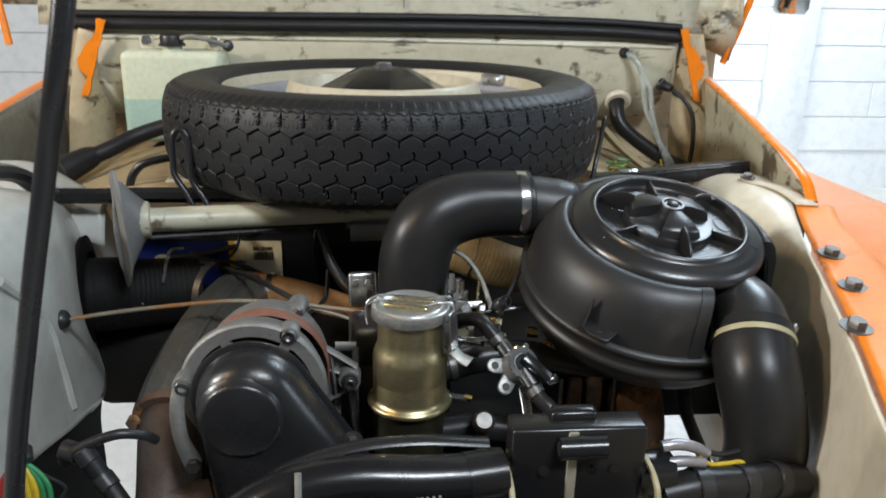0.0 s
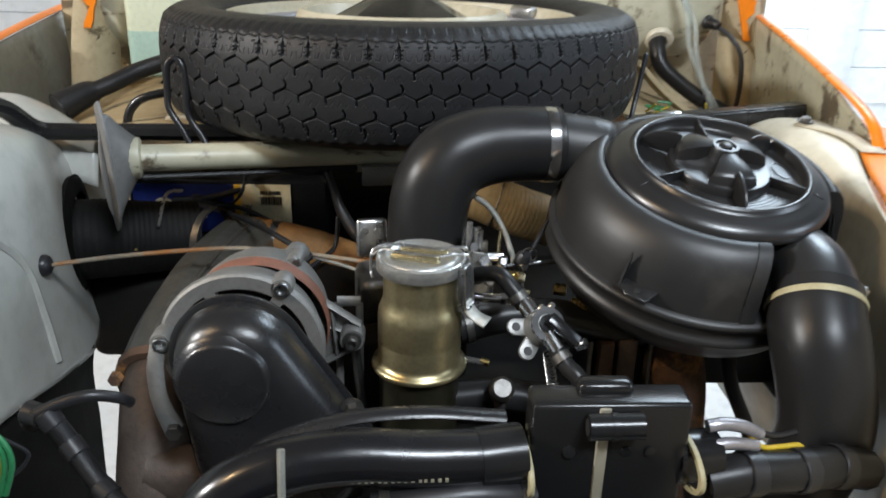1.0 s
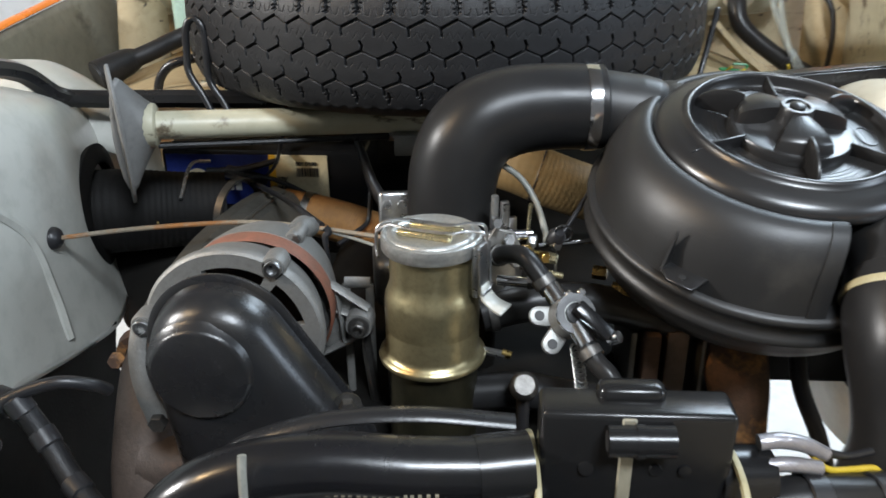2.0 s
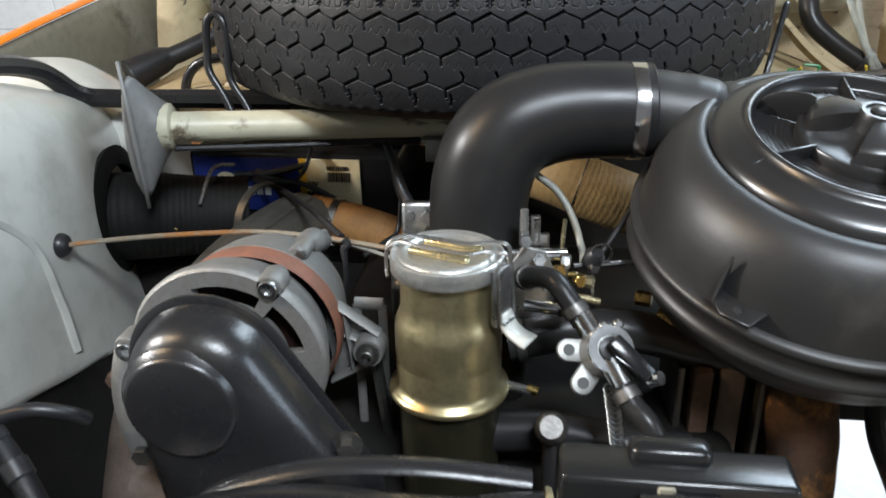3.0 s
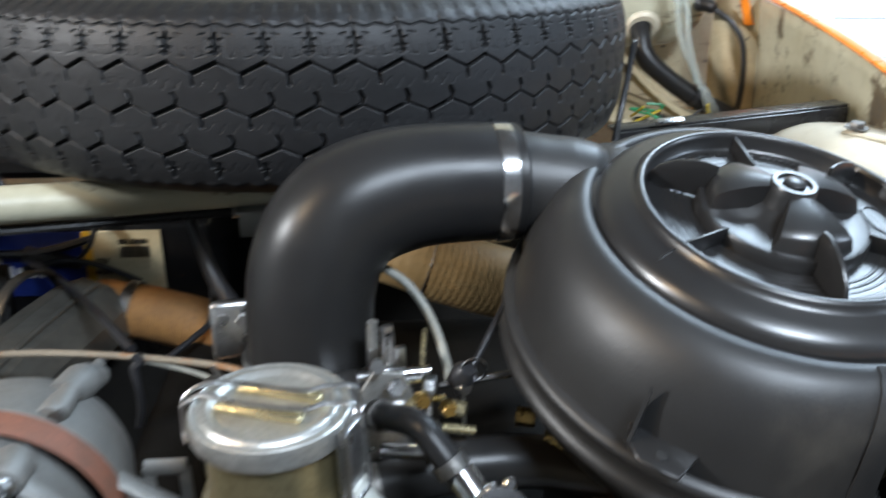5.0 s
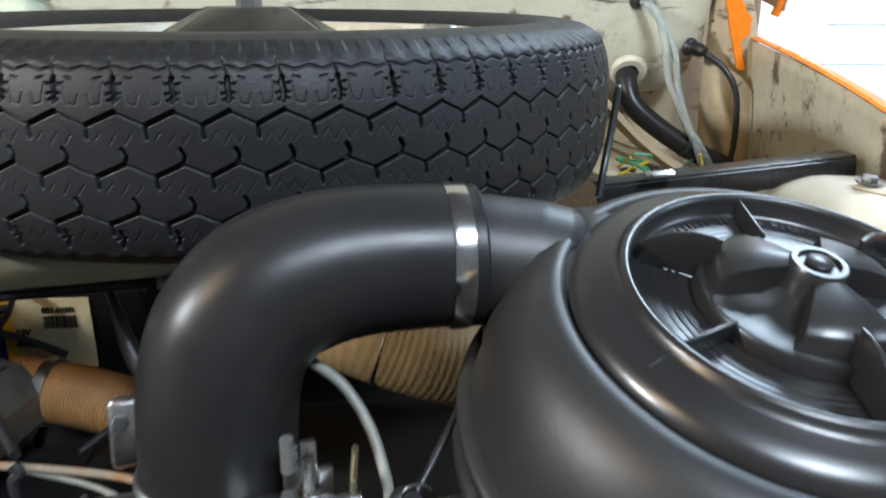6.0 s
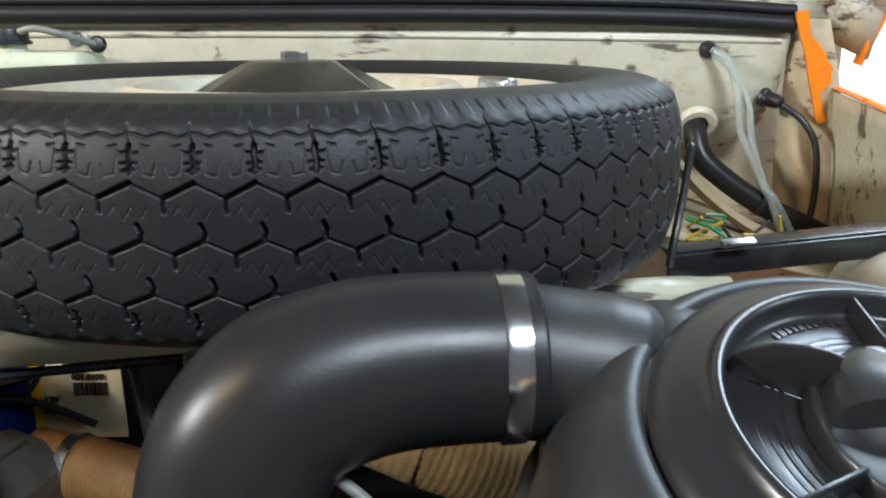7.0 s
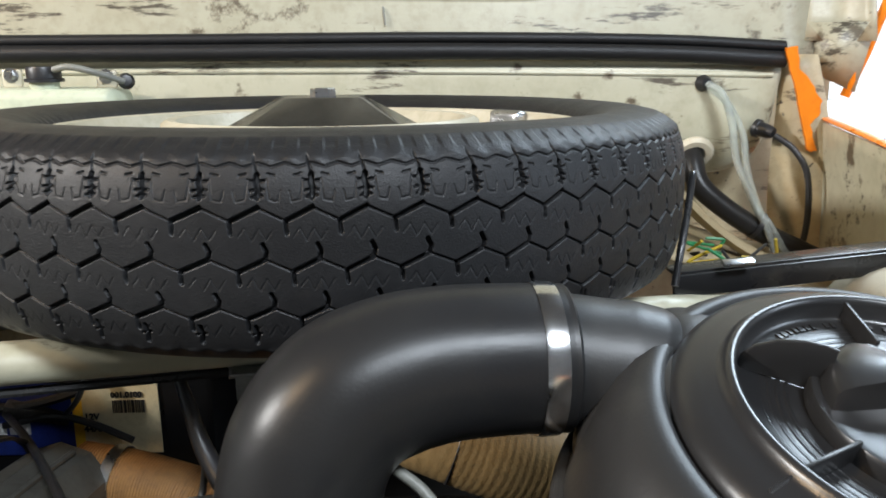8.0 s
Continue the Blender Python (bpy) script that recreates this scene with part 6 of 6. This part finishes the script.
for nm, pts, r, mt, lb in (
        ("foil_wire", [(0.172, -0.120, 0.795), (0.183, -0.119, 0.796), (0.196, -0.118, 0.793), (0.208, -0.116, 0.786)], 0.0042, FOIL, "wires wrapped in crumpled silver tape"),
        ("foil_wire", [(0.172, -0.126, 0.785), (0.186, -0.125, 0.786), (0.204, -0.122, 0.782)], 0.004, FOIL, "wires wrapped in crumpled silver tape"),
        ("yellow_wire", [(0.200, -0.118, 0.788), (0.210, -0.118, 0.778), (0.225, -0.115, 0.776), (0.237, -0.113, 0.775), (0.243, -0.113, 0.765)], 0.0018, WIRE_YELLOW, "thin yellow wire beside the ignition unit"),
        ("black_wire", [(0.20, -0.116, 0.793), (0.213, -0.113, 0.784), (0.225, -0.108, 0.779), (0.24, -0.10, 0.776)], 0.0022, WIRE, "thin black wire beside the ignition unit"),
        ("loom_hose", [(0.172, -0.13, 0.762), (0.20, -0.128, 0.766), (0.235, -0.122, 0.763), (0.265, -0.112, 0.758), (0.29, -0.105, 0.75)], 0.0135, HOSE, "black wiring loom sleeve at the front"),
        ("wing_wire", [(0.325, 0.01, 0.762), (0.345, -0.035, 0.778), (0.347, -0.07, 0.774), (0.338, -0.10, 0.758), (0.318, -0.125, 0.738), (0.29, -0.13, 0.73)], 0.0042, WIRE, "black wire curving over the inner wing"),
        ("left_loom", [(-0.252, -0.072, 0.768), (-0.247, -0.077, 0.778), (-0.236, -0.08, 0.776), (-0.222, -0.085, 0.757), (-0.20, -0.10, 0.735), (-0.17, -0.12, 0.72)], 0.0068, RUBBER, "thick black taped loom rising at the front corner"),
        ("left_loom_branch", [(-0.243, -0.082, 0.781), (-0.23, -0.078, 0.786), (-0.212, -0.075, 0.790), (-0.197, -0.068, 0.784), (-0.192, -0.06, 0.775)], 0.0038, WIRE, "thin black cable branch"),
):
    ob = wire(nm, pts, r, mt, lb)
    if r > 0.006:
        for a, b in zip(pts[1:-1], pts[2:]):
            d = (V(b) - V(a)).normalized()
            part("tape_band", lathe(B(), [(r, -0.006), (r + 0.0009, -0.005), (r + 0.0009, 0.005), (r, 0.006)], aim(a, d), 20), WIRE, ob)
plug = thing("wire_bundle", (-0.28, -0.08, 0.70), "red, yellow and green wires from a black grommet", "wire bundle")
part("grommet", lathe(B(), [(0.0, 0.008), (0.005, 0.008), (0.009, 0.0), (0.007, -0.006), (0.0, -0.006)], aim((-0.279, -0.082, 0.780), (0.6, -0.5, -0.4)), 16), WIRE, plug)
for k, (mt, dx) in enumerate(((WIRE_RED, -0.008), (WIRE_YELLOW, 0.002), (WIRE_YELLOW, 0.006), (WIRE_GREEN, 0.010), (WIRE_GREEN, 0.014), (WIRE, -0.003), (WIRE_RED, -0.013))):
    part("strand", tube(B(), [(-0.279, -0.083, 0.776), (-0.278 + dx, -0.087, 0.764), (-0.277 + dx * 1.2, -0.089, 0.748), (-0.279 + dx * 0.8, -0.09, 0.725)], 0.0026 if mt is WIRE_YELLOW else 0.002, 8, 5), mt, plug)
part("loop", tube(B(), [(-0.275, -0.085, 0.77), (-0.262, -0.085, 0.763), (-0.251, -0.085, 0.753), (-0.258, -0.088, 0.742), (-0.27, -0.09, 0.735)], 0.0013, 8, 6), WIRE, plug)

# bonnet prop in front of the left wheel arch
prop = thing("bonnet_prop", (-0.225, -0.25, 0.74), "straight black painted steel bonnet prop rod", "bonnet prop")
part("rod", tube(B(), [(-0.225, -0.25, 0.74), (-0.203, -0.25, 0.871), (-0.185, -0.25, 0.955), (-0.168, -0.25, 1.026), (-0.1505, -0.25, 1.10), (-0.13, -0.18, 1.30), (-0.10, 0.2, 1.74)], 0.0046, 14, 8), BLACK_PAINT, prop)
part("pivot_foot", lathe(B(), [(0.0, -0.014), (0.009, -0.014), (0.011, -0.006), (0.009, 0.006), (0.0052, 0.014), (0.0, 0.014)], aim((-0.225, -0.25, 0.735), (0.1, 0, 1)), 20), DARK_STEEL, prop)

# ---- washer tank and pipes by the bulkhead ----
tank = thing("washer_tank", (-0.335, 0.72, 0.84), "translucent pale green washer tank half full of fluid", "washer tank")
part("bottle", box(B(), 0.155, 0.075, 0.14, pose(-0.334, 0.728, 0.915), 0.012, 4), TANK, tank)
part("fluid", box(B(), 0.1556, 0.0756, 0.078, pose(-0.334, 0.728, 0.884), 0.012, 4), FLUID, tank)
part("cap", lathe(B(), [(0.0, 0.016), (0.0165, 0.016), (0.0175, 0.014), (0.0175, 0.004), (0.020, 0.003), (0.020, 0.0), (0.0, 0.0)], aim((-0.335, 0.715, 0.992), (0, 0, 1)), 28), WIRE, tank)
part("neck", lathe(B(), [(0.015, 0.0), (0.015, 0.012), (0.0, 0.012)], aim((-0.335, 0.715, 0.982), (0, 0, 1)), 24), TANK, tank)
part("tube", tube(B(), [(-0.318, 0.70, 1.005), (-0.30, 0.695, 1.008), (-0.275, 0.70, 1.002), (-0.253, 0.72, 0.992)], 0.0035, 10, 6), WIRE_GREY, tank)
for x, z in ((-0.378, 0.998), (-0.276, 0.997)):
    tab = part("hanger", box(B(), 0.022, 0.004, 0.02, pose(x, 0.735, z - 0.003), 0.003), CREAM_CLEAN, tank)
    part("hanger_bolt", hexbolt(B(), (x, 0.733, z), (0, -1, 0), 0.0055, 0.006, 0.008), STEEL, tab)
part("tube_clip", lathe(B(), [(0.0, 0.006), (0.006, 0.005), (0.009, 0.0), (0.006, -0.005), (0.0, -0.006)], aim((-0.252, 0.725, 0.992), (0.3, -1, 0.2)), 14), WIRE, tank)
drain = thing("drain_elbow", (-0.44, 0.58, 0.80), "stubby black rubber drain tube by the tank", "drain tube")
part("pipe", tube(B(), [(-0.33, 0.645, 0.882), (-0.377, 0.63, 0.868), (-0.409, 0.60, 0.854), (-0.432, 0.583, 0.845)], 0.0118, 20, 6), RUBBER, drain)
part("boot", tube(B(), [(-0.424, 0.588, 0.848), (-0.430, 0.585, 0.846), (-0.437, 0.579, 0.8435), (-0.449, 0.564, 0.838), (-0.463, 0.549, 0.831)], [0.0120, 0.0150, 0.0172, 0.0186, 0.0205], 24, 6), RUBBER, drain, "flared black rubber boot")
part("mouth", tube(B(), [(-0.4625, 0.5495, 0.8312), (-0.4645, 0.5475, 0.8303)], 0.0178, 20, 1), INK, drain)
rod = thing("black_brake_pipe", (-0.3, 0.33, 0.85), "black steel rod running over the wheel arch and under the tyre", "rod")
part("rod", tube(B(), [(-0.44, -0.1, 0.90), (-0.44, 0.10, 0.912), (-0.426, 0.22, 0.908), (-0.412, 0.285, 0.893), (-0.395, 0.318, 0.863), (-0.365, 0.331, 0.856), (-0.28, 0.335, 0.856), (-0.20, 0.335, 0.856), (-0.05, 0.34, 0.856)], 0.0125, 8, 8, flat=0.75), BLACK_PAINT, rod, sharp=30)
part("branch", tube(B(), [(-0.335, 0.42, 0.839), (-0.330, 0.42, 0.856), (-0.320, 0.42, 0.869), (-0.306, 0.42, 0.876), (-0.280, 0.425, 0.881)], 0.0052, 12, 8), BLACK_PAINT, rod)

rp = thing("heater_pipe", (0.44, 0.74, 0.80), "bent black rubber heater pipe by the bulkhead", "pipe")
part("pipe", tube(B(), [(0.398, 0.775, 0.910), (0.392, 0.755, 0.897), (0.396, 0.74, 0.872), (0.418, 0.73, 0.85), (0.46, 0.72, 0.822), (0.515, 0.71, 0.795), (0.56, 0.70, 0.775)], [0.0125, 0.013, 0.013, 0.0125, 0.0125, 0.0125, 0.0125], 20, 8), HOSE, rp)
part("collar", lathe(B(), [(0.012, -0.004), (0.021, -0.003), (0.0225, 0.002), (0.019, 0.006), (0.012, 0.006)], aim((0.3965, 0.764, 0.9065), (-0.1, -0.8, -0.5)), 28), CREAM_CLEAN, rp)
ct = thing("clear_tubes", (0.42, 0.745, 0.79), "pair of clear plastic washer tubes from a rubber bung", "tube")
part("bung", lathe(B(), [(0.0, 0.010), (0.006, 0.010), (0.009, 0.004), (0.010, 0.0), (0.0, 0.0)], aim((0.402, 0.768, 0.987), (0.1, -1, 0)), 20), WIRE, ct)
part("tube", tube(B(), [(0.403, 0.756, 0.987), (0.417, 0.742, 0.975), (0.428, 0.735, 0.94), (0.435, 0.73, 0.90), (0.455, 0.715, 0.85), (0.463, 0.705, 0.832), (0.48, 0.70, 0.79), (0.485, 0.695, 0.76)], 0.0042, 12, 8), CLEAR, ct)
part("tube", tube(B(), [(0.405, 0.757, 0.984), (0.424, 0.745, 0.965), (0.441, 0.735, 0.93), (0.447, 0.728, 0.89), (0.46, 0.715, 0.845), (0.469, 0.704, 0.83), (0.492, 0.70, 0.79), (0.497, 0.695, 0.76)], 0.0042, 12, 8), CLEAR, ct)
part("tie", lathe(B(), [(0.0155, -0.003), (0.017, -0.003), (0.017, 0.003), (0.0155, 0.003)], aim((0.461, 0.718, 0.826), (0.7, -0.15, -0.4)), 20), WIRE, ct)
wire("sensor_wire", [(0.487, 0.752, 0.927), (0.505, 0.738, 0.912), (0.519, 0.728, 0.885), (0.522, 0.722, 0.84), (0.516, 0.717, 0.80), (0.50, 0.715, 0.77)], 0.0038, WIRE, "black wire from a plug on the bulkhead")
solo("wire_plug", lathe(B(), [(0.0, 0.022), (0.006, 0.022), (0.008, 0.016), (0.009, 0.004), (0.011, 0.003), (0.011, -0.002), (0.0, -0.002)], aim((0.472, 0.768, 0.934), (0.6, -0.8, -0.2)), 20), WIRE, "ribbed black rubber plug on the bulkhead", "plug")
bar = thing("support_bar", (0.33, 0.40, 0.85), "black folded steel bar behind the filter", "bar")
part("bar", box(B(), 0.215, 0.006, 0.018, pose(0.362, 0.400, 0.861, 0, -5.5, 1), 0.0015), BLACK_PAINT, bar)
part("bar_shelf", box(B(), 0.215, 0.022, 0.003, pose(0.362, 0.411, 0.8705, 0, -5.5, 1), 0.001), BLACK_PAINT, bar)
part("clip", box(B(), 0.024, 0.008, 0.003, pose(0.300, 0.388, 0.872, 20, -5, 0), 0.001), STEEL, bar, "small bright steel clip")
tn = thing("tan_bracket", (0.40, 0.65, 0.80), "tan painted folded bracket by the bulkhead", "bracket")
part("strip", tube(B(), [(0.335, 0.66, 0.885), (0.37, 0.655, 0.85), (0.41, 0.65, 0.82), (0.46, 0.645, 0.795)], 0.019, 8, 5, flat=0.35), TAN, tn)
shelf = solo("side_shelf", sheet(B(), [[(0.28, 0.55, 0.84), (0.30, 0.66, 0.845), (0.30, 0.80, 0.85)], [(0.42, 0.55, 0.80), (0.44, 0.66, 0.80), (0.44, 0.80, 0.80)], [(0.56, 0.55, 0.77), (0.58, 0.66, 0.77), (0.58, 0.80, 0.77)]], 4, 4), TAN, "tan stained sloping shelf panel beside the bulkhead", "panel", kind="structure", solid=0.003)
wr = thing("loose_wiring", (0.35, 0.55, 0.80), "thin tangled yellow and green wires behind the tyre", "wires")
rn = random.Random(11)
for i in range(9):
    p = V((0.33 + rn.random() * 0.05, 0.52 + rn.random() * 0.06, 0.83 + rn.random() * 0.015))
    q = p + V((rn.uniform(-0.03, 0.04), rn.uniform(-0.03, 0.03), rn.uniform(-0.03, 0.03)))
    s = q + V((rn.uniform(-0.03, 0.04), rn.uniform(-0.03, 0.03), rn.uniform(-0.03, 0.02)))
    part("strand", tube(B(), [p, q, s], 0.0016, 6, 5), rn.choice((WIRE_YELLOW, WIRE_GREEN, WIRE, WIRE_GREY)), wr)
solo("left_shelf", sheet(B(), [[(-0.50, 0.44, 0.80), (-0.50, 0.60, 0.79), (-0.50, 0.82, 0.80)], [(-0.34, 0.40, 0.845), (-0.34, 0.60, 0.842), (-0.34, 0.82, 0.84)], [(-0.15, 0.40, 0.848), (-0.15, 0.60, 0.846), (-0.15, 0.82, 0.845)]], 4, 4), TAN, "tan stained shelf panel beneath the washer tank", "panel", kind="structure", solid=0.003)
ofr = thing("shelf_slot", (-0.26, 0.44, 0.845), "small raised frame on the shelf beside the tyre", "frame")
part("frame", box(B(), 0.05, 0.02, 0.004, pose(-0.265, 0.43, 0.850, 0, 0, 3), 0.0015), CREAM_CLEAN, ofr)

# ---- rail bolts on the right wing ----
for at in ((0.403, 0.086, 0.8645), (0.376, 0.005, 0.8640), (0.333, -0.071, 0.8620)):
    rb = thing("rail_bolt", at, "bolt with washer on the orange rail", "bolt", "rail bolts")
    part("head", hexbolt(B(), at, (0.05, -0.1, 1), 0.0075, 0.007, 0.0125), DARK_STEEL, rb)
tab = thing("wing_tab", (0.47, 0.30, 0.87), "chipped cream steel tab with a screw on the wing", "tab")
part("tab_plate", sheet(B(), [[(0.418, 0.325, 0.8775), (0.440, 0.275, 0.8785), (0.446, 0.235, 0.872)], [(0.436, 0.335, 0.8785), (0.462, 0.28, 0.8795), (0.467, 0.225, 0.873)]], 3, 4), CREAM_CLEAN, tab, solid=0.002)
part("tab_screw", hexbolt(B(), (0.428, 0.322, 0.8805), (0, -0.1, 1), 0.006, 0.005, 0.009), DARK_STEEL, tab)
lampcup = thing("hanging_mirror", (0.60, 0.9, 1.10), "chrome and orange mirror end beside the bonnet", "mirror")
part("cup", lathe(B(), [(0.0, 0.0), (0.024, 0.002), (0.030, 0.012), (0.030, 0.10), (0.0, 0.11)], aim((0.70, 0.80, 1.052), (0.05, 0.05, 1)), 32), CHROME, lampcup)
